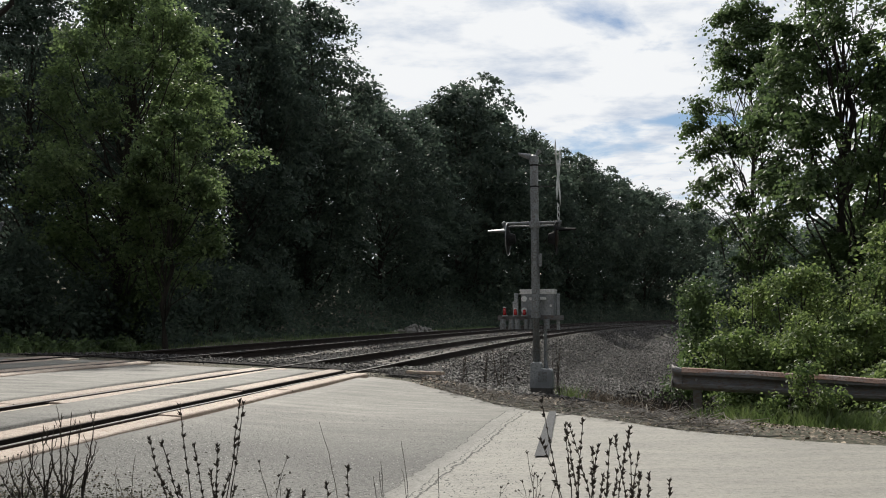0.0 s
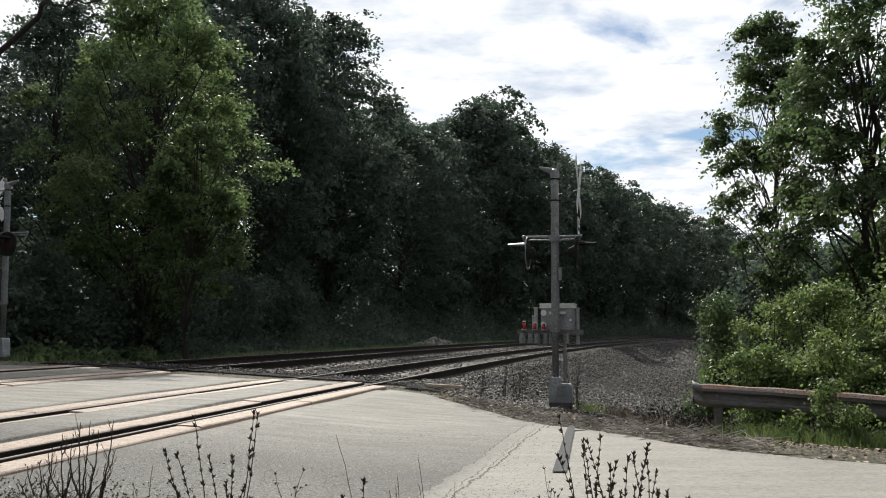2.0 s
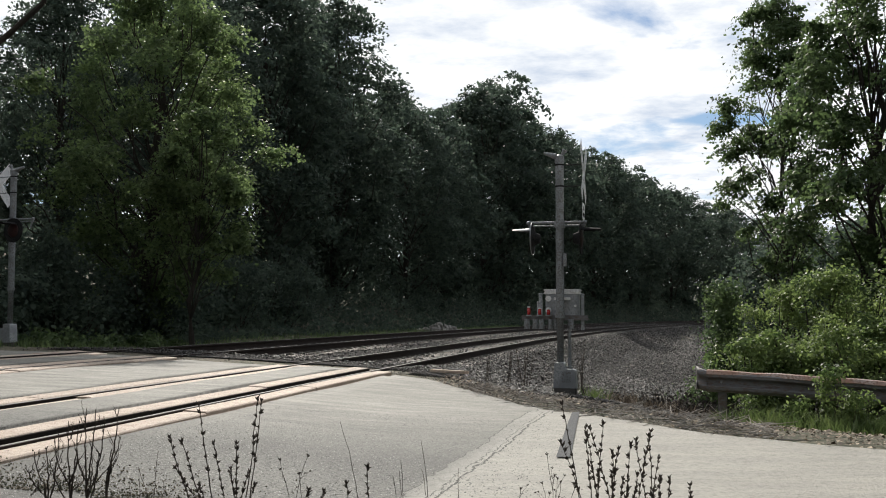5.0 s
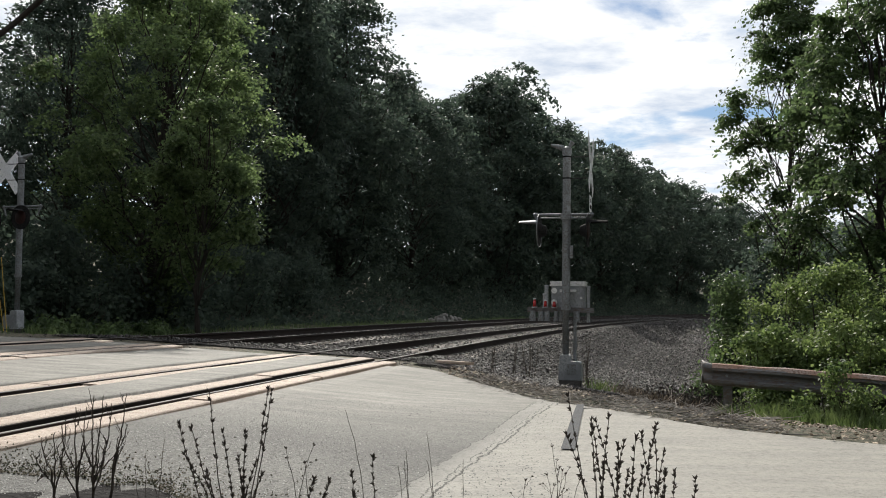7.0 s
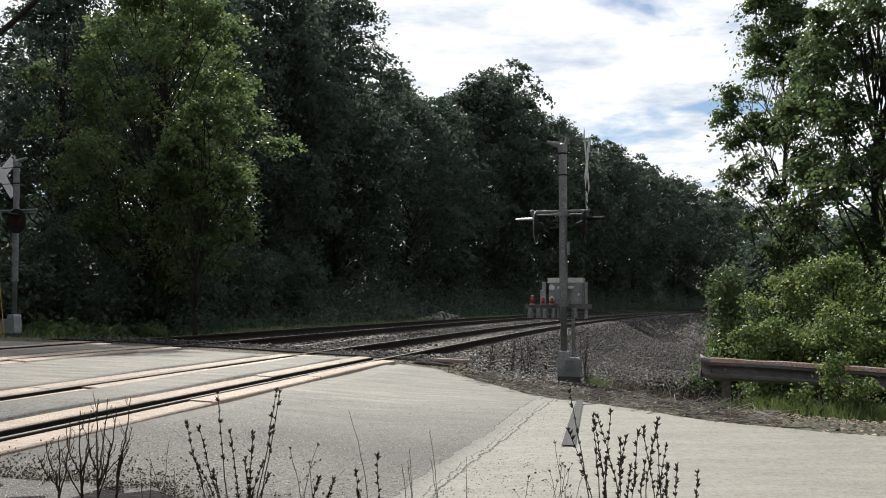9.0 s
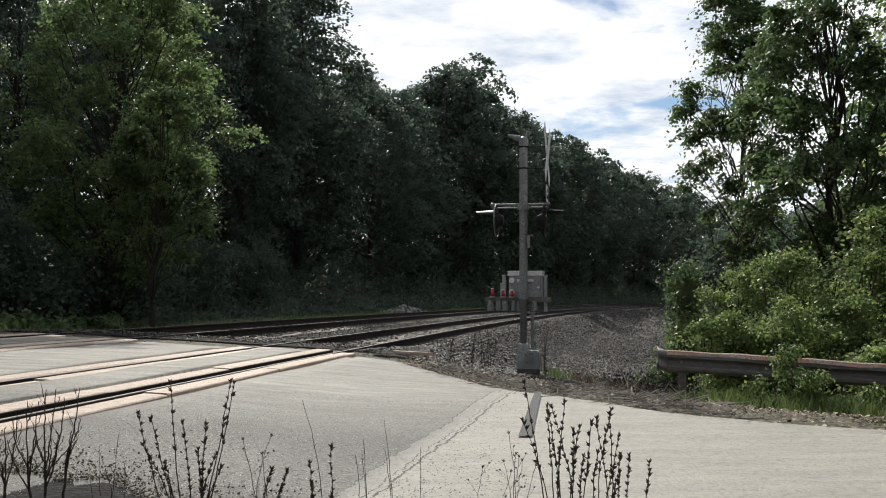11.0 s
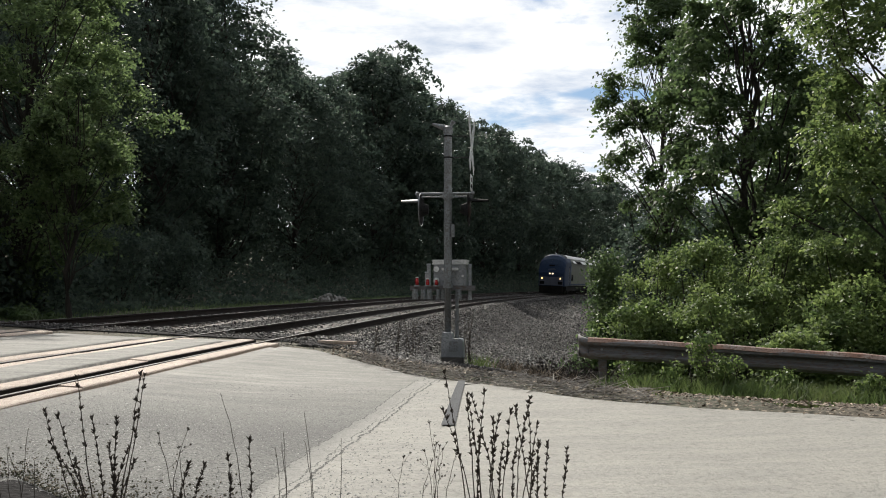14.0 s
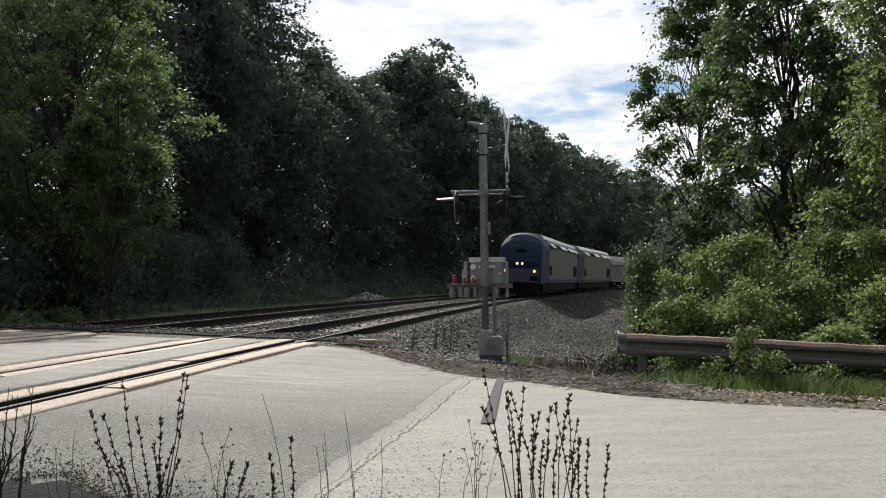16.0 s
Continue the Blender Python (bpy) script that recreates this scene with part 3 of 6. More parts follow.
def build_crossing():
    """Timber planks laid each side of every rail across the road."""
    c = thing("level_crossing", "worn tan timber planks laid along the rails at the crossing", "level crossing", kind="structure")
    rng = random.Random(5)
    for r in RAILS:
        inner = 1 if r in (RAILS[0], RAILS[2]) else -1
        for side in (1, -1):
            gap = 0.115 if side == inner else 0.05
            w = 0.245
            a, b = sorted((r + side * gap, r + side * (gap + w)))
            s = -11.0
            while s < 14.5:
                L = min(rng.choice((2.4, 2.75, 3.05)), 14.75 - s)
                if L < 0.5:
                    break
                bm = bmesh.new()
                rings = []
                lift = rng.uniform(-0.012, 0.008) + (0.028 if r == 0.0 and side == inner else 0.0)
                for k in range(4):
                    q = s + 0.008 + (L - 0.016) * k / 3
                    ring = []
                    wob = rng.uniform(-0.008, 0.008)
                    for dd, zz in ((a + wob, -0.13), (a + wob, -0.012), (a + wob + 0.012, 0.0), (b + wob - 0.012, 0.0), (b + wob, -0.012), (b + wob, -0.13)):
                        x, y = on_track(q, dd)
                        ring.append((float(x), float(y), CANT * dd + zz + lift))
                    rings.append(ring)
                loft(bm, rings)
                part("plank", bm, M["timber"], c)
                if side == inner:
                    # black strip put in place of the shade in the open flangeway
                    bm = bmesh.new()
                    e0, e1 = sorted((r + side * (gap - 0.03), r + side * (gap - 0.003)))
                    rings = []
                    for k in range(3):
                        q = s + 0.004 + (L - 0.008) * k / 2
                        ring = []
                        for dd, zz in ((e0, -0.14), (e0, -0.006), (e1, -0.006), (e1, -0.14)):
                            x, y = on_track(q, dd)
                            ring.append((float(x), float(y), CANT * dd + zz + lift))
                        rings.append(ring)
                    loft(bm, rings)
                    part("shade_strip", bm, M["gap_shade"], c)
                s += L


# ---- trees ----
LEAF = np.array([(-0.5, 0, 0), (0, -0.32, 0.05), (0.5, 0, -0.04), (0, 0.32, 0.06)])


def leaf_points(rng, blobs, n, shell=0.55, spray=0.0, per=22):
    """Places in a set of uneven balls (x, y, z, rx, rz), thick towards their skins; with spray they gather in flat drooping sprays of that radius."""
    blobs = np.asarray(blobs, float)
    vol = blobs[:, 3] * blobs[:, 3] * blobs[:, 4]
    m = max(1, n // per) if spray else n
    k = rng.choice(len(blobs), m, p=vol ** 0.8 / (vol ** 0.8).sum())
    v = rng.normal(size=(m, 3)); v /= np.linalg.norm(v, axis=1)[:, None]
    r = rng.uniform(shell ** 3, 1, m) ** (1 / 3)
    r = r * (1 + 0.18 * np.sin(v[:, 0] * 5 + k) * np.sin(v[:, 2] * 6 + 2 * k))
    b = blobs[k]
    pts = b[:, :3] + v * r[:, None] * np.stack([b[:, 3], b[:, 3], b[:, 4]], 1)
    if not spray:
        return pts, v
    c = np.sort(rng.randint(0, m, n))
    u = rng.normal(size=(n, 3)) * np.array([0.55, 0.55, 0.24])
    size = spray * rng.uniform(0.55, 1.35, m)[c, None]
    flat = v * np.array([1, 1, 0.3])
    along = rng.uniform(-0.5, 1.0, n)[:, None]
    off = (u + flat[c] * along) * size
    off[:, 2] -= 0.45 * (off[:, 0] ** 2 + off[:, 1] ** 2) / spray
    way = v * 0.7 + rng.normal(size=(m, 3)) * 0.55 + np.array([0, 0, 0.45])
    return pts[c] + off, way[c] / np.linalg.norm(way[c], axis=1)[:, None]


def leaves(name, pts, out, size, material, parent=None, seed=1, droop=0.25):
    """Leaves as small folded blades at pts, tilted outwards."""
    rng = np.random.RandomState(seed)
    n = len(pts)
    nrm = out * 0.9 + rng.normal(size=(n, 3)) * 0.45 + np.array([0, 0, droop])
    nrm /= np.linalg.norm(nrm, axis=1)[:, None]
    a = np.cross(nrm, rng.normal(size=(n, 3))); a /= np.linalg.norm(a, axis=1)[:, None]
    b = np.cross(nrm, a)
    sz = size * rng.uniform(0.55, 1.3, n)
    v = (LEAF[None, :, 0, None] * a[:, None] + LEAF[None, :, 1, None] * b[:, None] + LEAF[None, :, 2, None] * nrm[:, None]) * sz[:, None, None] + pts[:, None]
    f = np.arange(4 * n).reshape(n, 4)
    return raw(name, v.reshape(-1, 3), f, material, parent)


def limb(bm, a, b, r0, r1, rng, bend=0.12, seg=7, steps=4):
    a, b = Vector(a), Vector(b)
    pts = []
    L = (b - a).length
    for i in range(steps + 1):
        t = i / steps
        j = Vector((rng.uniform(-1, 1), rng.uniform(-1, 1), rng.uniform(-0.5, 0.5))) * L * bend * math.sin(math.pi * t) * 0.6
        pts.append(a.lerp(b, t) + j)
    rings = []
    for i, p in enumerate(pts):
        tan = (pts[min(i + 1, steps)] - pts[max(i - 1, 0)]).normalized()
        q = tan.to_track_quat("Z", "Y")
        r = r0 + (r1 - r0) * i / steps
        rings.append([p + q @ Vector((math.cos(2 * math.pi * k / seg) * r, math.sin(2 * math.pi * k / seg) * r, 0)) for k in range(seg)])
    loft(bm, rings)
    return pts


def make_tree(height, radius, n, leaf, seed, material, first=0.15, lean=(0, 0), label="", at=None, lumps=26, trunk=0.22, shape=0.6, lump=1.0, group="", spray=0.0, bare=()):
    """A broadleaf tree: tapered trunk, limbs to each lump of foliage, and a crown of single leaves."""
    rng = random.Random(seed)
    nr = np.random.RandomState(seed)
    t = thing("tree", label, "tree", at, group)
    bm = bmesh.new()
    top = Vector((lean[0] * height, lean[1] * height, height * 0.9))
    spine = limb(bm, (0, 0, -0.4), top, trunk, trunk * 0.18, rng, 0.06, 9, 7)
    blobs = []
    for i in range(lumps):
        u = first + (1 - first) * ((i + 0.5) / lumps) ** 0.9
        wide = math.sin(math.pi * min(1, max(0.06, (u - first * 0.6) / (1.08 - first * 0.6))) ** shape) * radius
        ang = i * 2.4 + rng.uniform(-0.5, 0.5)
        k = u * 0.9 * 7 * 0.98
        lo = spine[min(int(k), 7)].lerp(spine[min(int(k) + 1, 7)], k - int(k))
        rad = wide * rng.uniform(0.35, 0.78)
        c = Vector((lo.x + math.cos(ang) * rad, lo.y + math.sin(ang) * rad, u * height + rng.uniform(-0.02, 0.02) * height))
        r = max(0.12, radius * lump * rng.uniform(0.24, 0.40) * (0.65 + 0.35 * wide / radius))
        blobs.append((c.x, c.y, min(c.z, height - r * 0.5), r, r * rng.uniform(0.6, 0.85)))
        root = spine[max(0, min(int(k) - 1, 6))]
        limb(bm, root.lerp(lo, 0.4), c, trunk * (0.30 - 0.18 * u), 0.012 + 0.008 * trunk, rng, 0.2, 5, 3)
    for a, b, r in bare:
        limb(bm, a, b, r, r * 0.6, rng, 0.28, 7, 6)
    part("trunk", bm, M["bark"], t)
    pts, out = leaf_points(nr, blobs, n, 0.35, spray or 2.6 * leaf, 46 if spray else 24)
    leaves("crown", pts, out, leaf, material, t, seed)
    return t


def make_bush(name, label, blobs, n, leaf, seed, material, at, category="bush", stems=True, group=""):
    nr = np.random.RandomState(seed)
    rng = random.Random(seed)
    t = thing(name, label, category, at, group)
    if stems:
        for b in blobs:
            bm = bmesh.new()
            thick = 0.03 if category == "bush" else 0.009
            limb(bm, (b[0] * 0.4, b[1] * 0.4, -0.3), (b[0], b[1], b[2]), thick, thick * 0.27, rng, 0.2, 5, 3)
            part("stem", bm, M["bark"], t)
    pts, out = leaf_points(nr, blobs, n, 0.15, 3.2 * leaf if category == "bush" else 0.0, 16)
    pts = pts + nr.normal(size=pts.shape) * (0.16 if category == "bush" else 0.55) * np.mean([b[3] for b in blobs]) * nr.uniform(0, 1, (n, 1)) ** 1.5
    leaves("foliage", pts, out, leaf, material, t, seed)
    return t


def at_track(s, d, turn=0.0, sink=0.05):
    x, y = (float(v) for v in on_track(s, d))
    return Matrix.Translation((x, y, ground_at(x, y) - sink)) @ Matrix.Rotation(turn, 4, "Z")


def at_place(x, y, turn=0.0, sink=0.05):
    return Matrix.Translation((x, y, ground_at(x, y) - sink)) @ Matrix.Rotation(turn, 4, "Z")


def build_far_woods():
    """The wood on the outer side of the curve."""
    rng = random.Random(11)
    lab = "tall dark green broadleaf tree at the edge of the wood"
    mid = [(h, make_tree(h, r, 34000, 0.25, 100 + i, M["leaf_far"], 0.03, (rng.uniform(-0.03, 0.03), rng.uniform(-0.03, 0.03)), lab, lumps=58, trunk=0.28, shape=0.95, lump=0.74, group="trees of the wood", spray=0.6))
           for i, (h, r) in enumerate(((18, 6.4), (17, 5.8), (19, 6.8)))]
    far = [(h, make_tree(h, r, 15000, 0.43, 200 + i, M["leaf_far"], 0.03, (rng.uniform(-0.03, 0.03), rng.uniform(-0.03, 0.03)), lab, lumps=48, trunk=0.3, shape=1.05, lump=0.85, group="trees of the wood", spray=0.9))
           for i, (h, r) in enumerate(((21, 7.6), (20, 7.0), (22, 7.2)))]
    # s along the track, d beyond it, height
    near_spots = [(14, 20, 11), (22, 18, 10), (29, 16.5, 12), (36, 17, 16.5), (43, 15.5, 18), (49, 20, 21.5), (55, 16.5, 20.5), (61, 21, 20.5), (66, 16, 16.5), (7, 23, 10.5), (-3, 26, 12), (-14, 28, 13), (28, 26, 11), (42, 28, 13.5)]
    far_spots = [(73, 16.5, 17.5), (80, 18, 18), (88, 16.5, 23), (94, 17, 25.5), (100, 18, 24), (107, 16, 22.5), (115, 17, 23), (123, 16, 23), (131, 17, 23), (139, 16, 22.5), (148, 17, 22.5), (157, 16, 22), (167, 17, 22), (178, 16, 21.5), (190, 17, 21.5), (203, 17, 21), (216, 17, 21), (231, 18, 21), (247, 17, 21), (184, 27, 20), (197, 27, 20), (211, 28, 20),
                 (92, 30, 23), (110, 28, 23), (130, 28, 22), (150, 28, 22), (172, 28, 21), (15, 36, 12)]
    for forms, spots in ((mid, near_spots), (far, far_spots)):
        for i, (s, d, h) in enumerate(spots):
            hh, tree = forms[i % 3]
            w = h / hh
            m = at_track(s, d, rng.uniform(0, 6.28)) @ Matrix.Diagonal((w * rng.uniform(0.95, 1.1), w * rng.uniform(0.95, 1.1), w, 1))
            if i < 3:
                tree.matrix_basis = m
            else:
                copy_thing(tree, Matrix.Identity(4)).matrix_basis = m
    # unseen trees added behind the camera to cut the fill light from there
    for i in range(6):
        hh, tree = far[i % 3]
        x, y = -40 + 16 * i, -24 - 5 * (i % 2)
        copy_thing(tree, Matrix.Identity(4)).matrix_basis = Matrix.Translation((x, y, -0.6)) @ Matrix.Rotation(i * 1.7, 4, "Z") @ Matrix.Diagonal((0.95, 0.95, 0.85, 1))
    # undergrowth along the foot of the wood
    nr = np.random.RandomState(21)
    n = 46000
    s = nr.uniform(4, 175, n)
    d = 9.5 + nr.uniform(0, 1, n) ** 1.4 * 10
    hmax = (0.3 + 2.4 * np.clip((d - 10.0) / 4, 0, 1)) * (0.7 + 0.5 * np.sin(s * 0.55) * np.sin(s * 0.21 + d))
    x, y = on_track(s, d)
    z = ground_height(s, d) + nr.uniform(0, 1, n) * hmax
    out = nr.normal(size=(n, 3)); out /= np.linalg.norm(out, axis=1)[:, None]
    m = 16000
    s2, d2 = nr.uniform(-5, 190, m), nr.uniform(19, 46, m)
    x2, y2 = on_track(s2, d2)
    x, y = np.concatenate([x, x2]), np.concatenate([y, y2])
    z = np.concatenate([z, ground_height(s2, d2) + nr.uniform(0, 3.4, m)])
    o2 = nr.normal(size=(m, 3)); o2 /= np.linalg.norm(o2, axis=1)[:, None]
    out = np.concatenate([out, o2])
    size = np.concatenate([np.full(n, 0.25), np.full(m, 0.8)])
    tagged(leaves("undergrowth", np.stack([x, y, z], 1), out, size, M["leaf_far"], None, 5), "dark tangled undergrowth along the foot of the wood", "undergrowth", kind="stuff")


def build_near_trees():
    lab = "leafy broadleaf tree with sunlit green leaves"
    deep = "leafy green tree in the wood inside the curve"
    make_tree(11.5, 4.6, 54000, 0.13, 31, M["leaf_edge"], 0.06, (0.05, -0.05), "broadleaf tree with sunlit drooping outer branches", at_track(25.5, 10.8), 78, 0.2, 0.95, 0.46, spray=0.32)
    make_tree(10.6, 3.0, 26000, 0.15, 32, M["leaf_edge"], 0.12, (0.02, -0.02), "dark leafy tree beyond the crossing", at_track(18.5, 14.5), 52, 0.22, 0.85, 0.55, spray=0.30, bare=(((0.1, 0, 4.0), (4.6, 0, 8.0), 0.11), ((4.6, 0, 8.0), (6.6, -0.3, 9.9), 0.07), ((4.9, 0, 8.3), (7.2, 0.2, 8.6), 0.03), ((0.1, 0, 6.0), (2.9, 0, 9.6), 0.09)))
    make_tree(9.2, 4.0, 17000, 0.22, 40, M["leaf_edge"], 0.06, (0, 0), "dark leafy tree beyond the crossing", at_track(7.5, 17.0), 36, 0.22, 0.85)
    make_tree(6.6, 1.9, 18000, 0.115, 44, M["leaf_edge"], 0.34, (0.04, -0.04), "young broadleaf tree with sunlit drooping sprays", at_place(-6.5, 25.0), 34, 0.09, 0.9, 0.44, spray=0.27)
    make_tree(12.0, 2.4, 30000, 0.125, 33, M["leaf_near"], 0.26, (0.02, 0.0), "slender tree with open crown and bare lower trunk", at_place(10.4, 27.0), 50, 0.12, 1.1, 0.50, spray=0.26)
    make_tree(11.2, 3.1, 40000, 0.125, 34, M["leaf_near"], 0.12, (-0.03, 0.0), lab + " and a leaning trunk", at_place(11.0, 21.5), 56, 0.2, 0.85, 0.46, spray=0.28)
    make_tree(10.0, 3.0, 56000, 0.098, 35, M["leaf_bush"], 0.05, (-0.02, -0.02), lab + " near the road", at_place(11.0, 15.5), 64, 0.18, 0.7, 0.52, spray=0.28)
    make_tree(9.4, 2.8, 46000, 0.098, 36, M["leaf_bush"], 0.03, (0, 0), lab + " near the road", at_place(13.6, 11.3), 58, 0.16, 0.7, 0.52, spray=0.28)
    make_tree(9.4, 3.4, 15000, 0.20, 37, M["leaf_near"], 0.05, (0, 0), deep, at_place(15.5, 27.0), 32, 0.2, 0.75)
    make_tree(8.4, 3.2, 13000, 0.20, 38, M["leaf_near"], 0.05, (0, 0), deep, at_place(18.5, 20.0), 30, 0.2, 0.75)
    make_tree(11.0, 3.8, 12000, 0.26, 39, M["leaf_near"], 0.05, (0, 0), deep, at_place(23.0, 33.0), 30, 0.2, 0.75)
    make_tree(11.0, 3.2, 12000, 0.24, 41, M["leaf_near"], 0.05, (0, 0), deep, at_place(20.0, 13.0), 30, 0.2, 0.75)
    low = make_tree(9.5, 4.6, 8000, 0.42, 42, M["leaf_far"], 0.02, (0, 0), "low dark tree in the distance inside the curve", at_place(30.0, 62.0), 30, 0.2, 0.9, group="distant trees inside the curve")
    for i, (x, y, k) in enumerate(((37.0, 60.0, 1.0), (43.0, 54.0, 1.1), (36.0, 46.0, 1.0), (45.0, 44.0, 1.15), (31.0, 38.0, 1.1), (40.0, 33.0, 1.2), (52.0, 62.0, 1.2), (33.0, 24.0, 1.1), (60.0, 90.0, 1.2), (72.0, 84.0, 1.3), (30.0, 14.0, 1.1), (66.0, 66.0, 1.3), (25.5, 61.0, 0.9), (21.5, 44.0, 0.8), (22.0, 58.0, 0.75))):
        copy_thing(low, at_place(x, y, i * 1.3) @ Matrix.Diagonal((k, k, k, 1))).matrix_basis = at_place(x, y, i * 1.3) @ Matrix.Diagonal((k, k, k, 1))


def build_bushes():
    # vine-covered stump, then shrubs behind the guardrail
    col = [(0, 0, 0.3 + 0.28 * i, 0.36 + 0.05 * math.sin(i * 2.1), 0.3) for i in range(8)] + [(-0.3, -0.2, 0.3, 0.42, 0.35), (-0.55, -0.4, 0.2, 0.4, 0.4), (-0.75, -0.5, 0.1, 0.3, 0.3)]
    make_bush("vine_stump", "ivy-covered stump thick with small green leaves", col, 9000, 0.075, 51, M["leaf_near"], at_place(5.75, 17.8), "vine", False)
    rng = random.Random(8)
    for i, (x, y, w, h) in enumerate(((6.5, 16.6, 1.15, 2.5), (7.9, 16.0, 1.2, 2.8), (9.2, 14.9, 1.1, 2.6), (5.9, 15.2, 0.75, 1.5), (7.0, 14.4, 0.85, 1.8), (8.3, 13.2, 0.85, 1.9), (9.8, 12.6, 1.0, 2.4), (11.3, 10.9, 1.0, 2.2), (6.9, 12.4, 0.6, 1.1))):
        blobs = [(rng.uniform(-0.85, 0.85) * w, rng.uniform(-0.6, 0.6) * w, h * rng.uniform(0.10, 1.02), w * rng.uniform(0.10, 0.24), w * rng.uniform(0.08, 0.17)) for _ in range(34)]
        make_bush("shrub", "bright green leafy shrub behind the guardrail", blobs, 14000, 0.07, 60 + i, M["leaf_bush"], at_place(x, y), "bush", group="shrubs behind the guardrail")
    # dark shrubs that close the foot of the wood
    for i, (s, d, w, h) in enumerate(((15.5, 12.0, 1.6, 2.4), (19.0, 11.6, 1.5, 2.2), (22.0, 11.2, 1.6, 2.6), (25.5, 10.2, 1.5, 2.0), (29.0, 11.6, 1.7, 2.6), (33.0, 11.8, 1.7, 2.8), (37.5, 12.0, 1.8, 2.8), (17.0, 15.0, 2.0, 3.2))):
        blobs = [(rng.uniform(-0.9, 0.9) * w, rng.uniform(-0.7, 0.7) * w, h * rng.uniform(0.08, 1.0), w * rng.uniform(0.2, 0.36), w * rng.uniform(0.15, 0.26)) for _ in range(22)]
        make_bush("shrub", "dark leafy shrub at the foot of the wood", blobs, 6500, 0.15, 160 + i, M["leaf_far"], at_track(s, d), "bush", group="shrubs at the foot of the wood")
    # dead brush thrown down the bank below the stump
    r2 = random.Random(31)
    for x, y, w in ((3.9, 14.3, 0.7), (4.5, 15.2, 0.8), (4.2, 16.4, 0.7), (4.9, 14.0, 0.6), (3.7, 13.2, 0.5)):
        t = thing("brush_heap", "heap of dark dead branches on the bank", "brush heap", at_place(x, y), "dead brush on the bank")
        for k in range(34):
            bm = bmesh.new()
            a = Vector((r2.gauss(0, 0.4) * w, r2.gauss(0, 0.4) * w, r2.uniform(0.0, 0.1)))
            b = a + Vector((r2.uniform(-1, 1), r2.uniform(-1, 1), r2.uniform(-0.1, 0.55))).normalized() * r2.uniform(0.3, 0.8)
            b.z = max(b.z, 0.03)
            limb(bm, a, b, r2.uniform(0.006, 0.016), 0.003, r2, 0.2, 5, 3)
            part("branch", bm, M["deadwood"] if k % 6 == 0 else M["bark"], t)
        # near-black leaves fill the heap in place of the shaded hollow
        nr = np.random.RandomState(int(x * 10))
        pts = nr.normal(size=(1600, 3)) * np.array([w * 0.6, w * 0.6, 0.15])
        pts[:, 2] = np.abs(pts[:, 2])
        leaves("dark_hollow_leaves", pts, nr.normal(size=(1600, 3)) * 0.3, 0.06, M["bark"], t, 3)
    for i, (s, d) in enumerate(((18.0, 8.6), (20.2, 8.9), (22.5, 8.7))):
        blobs = [(rng.uniform(-0.6, 0.6), rng.uniform(-0.6, 0.6), rng.uniform(0.05, 0.3), 0.22, 0.2) for _ in range(9)]
        make_bush("weeds", "low sunlit weeds beside the far track", blobs, 1100, 0.12, 80 + i, M["leaf_near"], at_track(s, d), "weeds", False, group="weeds by the far track")


build_ground()
build_road()
build_ballast()
build_track("near railway track of rusty rails on wooden ties", 0.0)
build_track("far railway track of rusty rails on wooden ties", SECOND_TRACK)
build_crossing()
build_far_woods()
build_near_trees()
build_bushes()


# ---- crossing signals ----
def disc(bm, centre, axis, r, thick, seg=24):
    c, a = Vector(centre), Vector(axis).normalized()
    rod(bm, c - a * thick / 2, c + a * thick / 2, r, seg=seg)
    return bm


def light_unit(parent, side, x, z, lit):
    """A flashing-light head that faces along side * x: backing disc, housing, lens, and a long visor."""
    bm = bmesh.new()
    rod(bm, (x - side * 0.12, 0, z), (x - side * 0.005, 0, z), 0.07, 0.12, 18)
    head = part("light_head", bm, M["black"], parent)
    bm = bmesh.new()
    disc(bm, (x, 0, z), (1, 0, 0), 0.252, 0.006, 28)
    part("backing_disc", bm, M["black"], head, "thin black backing disc")
    bm = bmesh.new()
    bmesh.ops.create_cone(bm, cap_ends=False, segments=28, radius1=0.259, radius2=0.259, depth=0.016, matrix=Matrix.Translation((x, 0, z)) @ Matrix.Rotation(math.pi / 2, 4, "Y"))
    # rim coloured by how it is lit: pale on the left-facing head only
    part("disc_rim", bm, M["galv"] if side < 0 else M["black"], head, "disc rim coloured pale as if lit" if side < 0 else "")
    bm = bmesh.new()
    rings = []
    for k in range(5):
        q = k / 4 * 0.035
        r = 0.15 * math.cos(k / 4 * 1.45)
        rings.append([(x + side * (0.006 + q), math.cos(2 * math.pi * j / 18) * max(r, 0.01), z + math.sin(2 * math.pi * j / 18) * max(r, 0.01)) for j in range(18)])
    loft(bm, rings)
    smooth(part("lens", bm, M["redlens" if lit else "darkred"], head, "round red lens"))
    bm = bmesh.new()
    rings = []
    for k in range(5):
        q = k / 4
        span = math.pi * (0.42 - 0.16 * q)
        out, inn = [], []
        for j in range(13):
            a = math.pi / 2 + (j / 12 - 0.5) * 2 * span * 0.62
            out.append((x + side * (0.01 + 0.30 * q), math.cos(a) * 0.172, z + math.sin(a) * 0.172 - 0.02 * q))
            inn.append((x + side * (0.01 + 0.30 * q), math.cos(a) * 0.166, z + math.sin(a) * 0.166 - 0.02 * q))
        rings.append(out + inn[::-1])
    loft(bm, rings)
    # visor pale where it reflects the sky, black on the other head
    part("visor", bm, M["galv"] if side < 0 else M["black"], head)
    return head


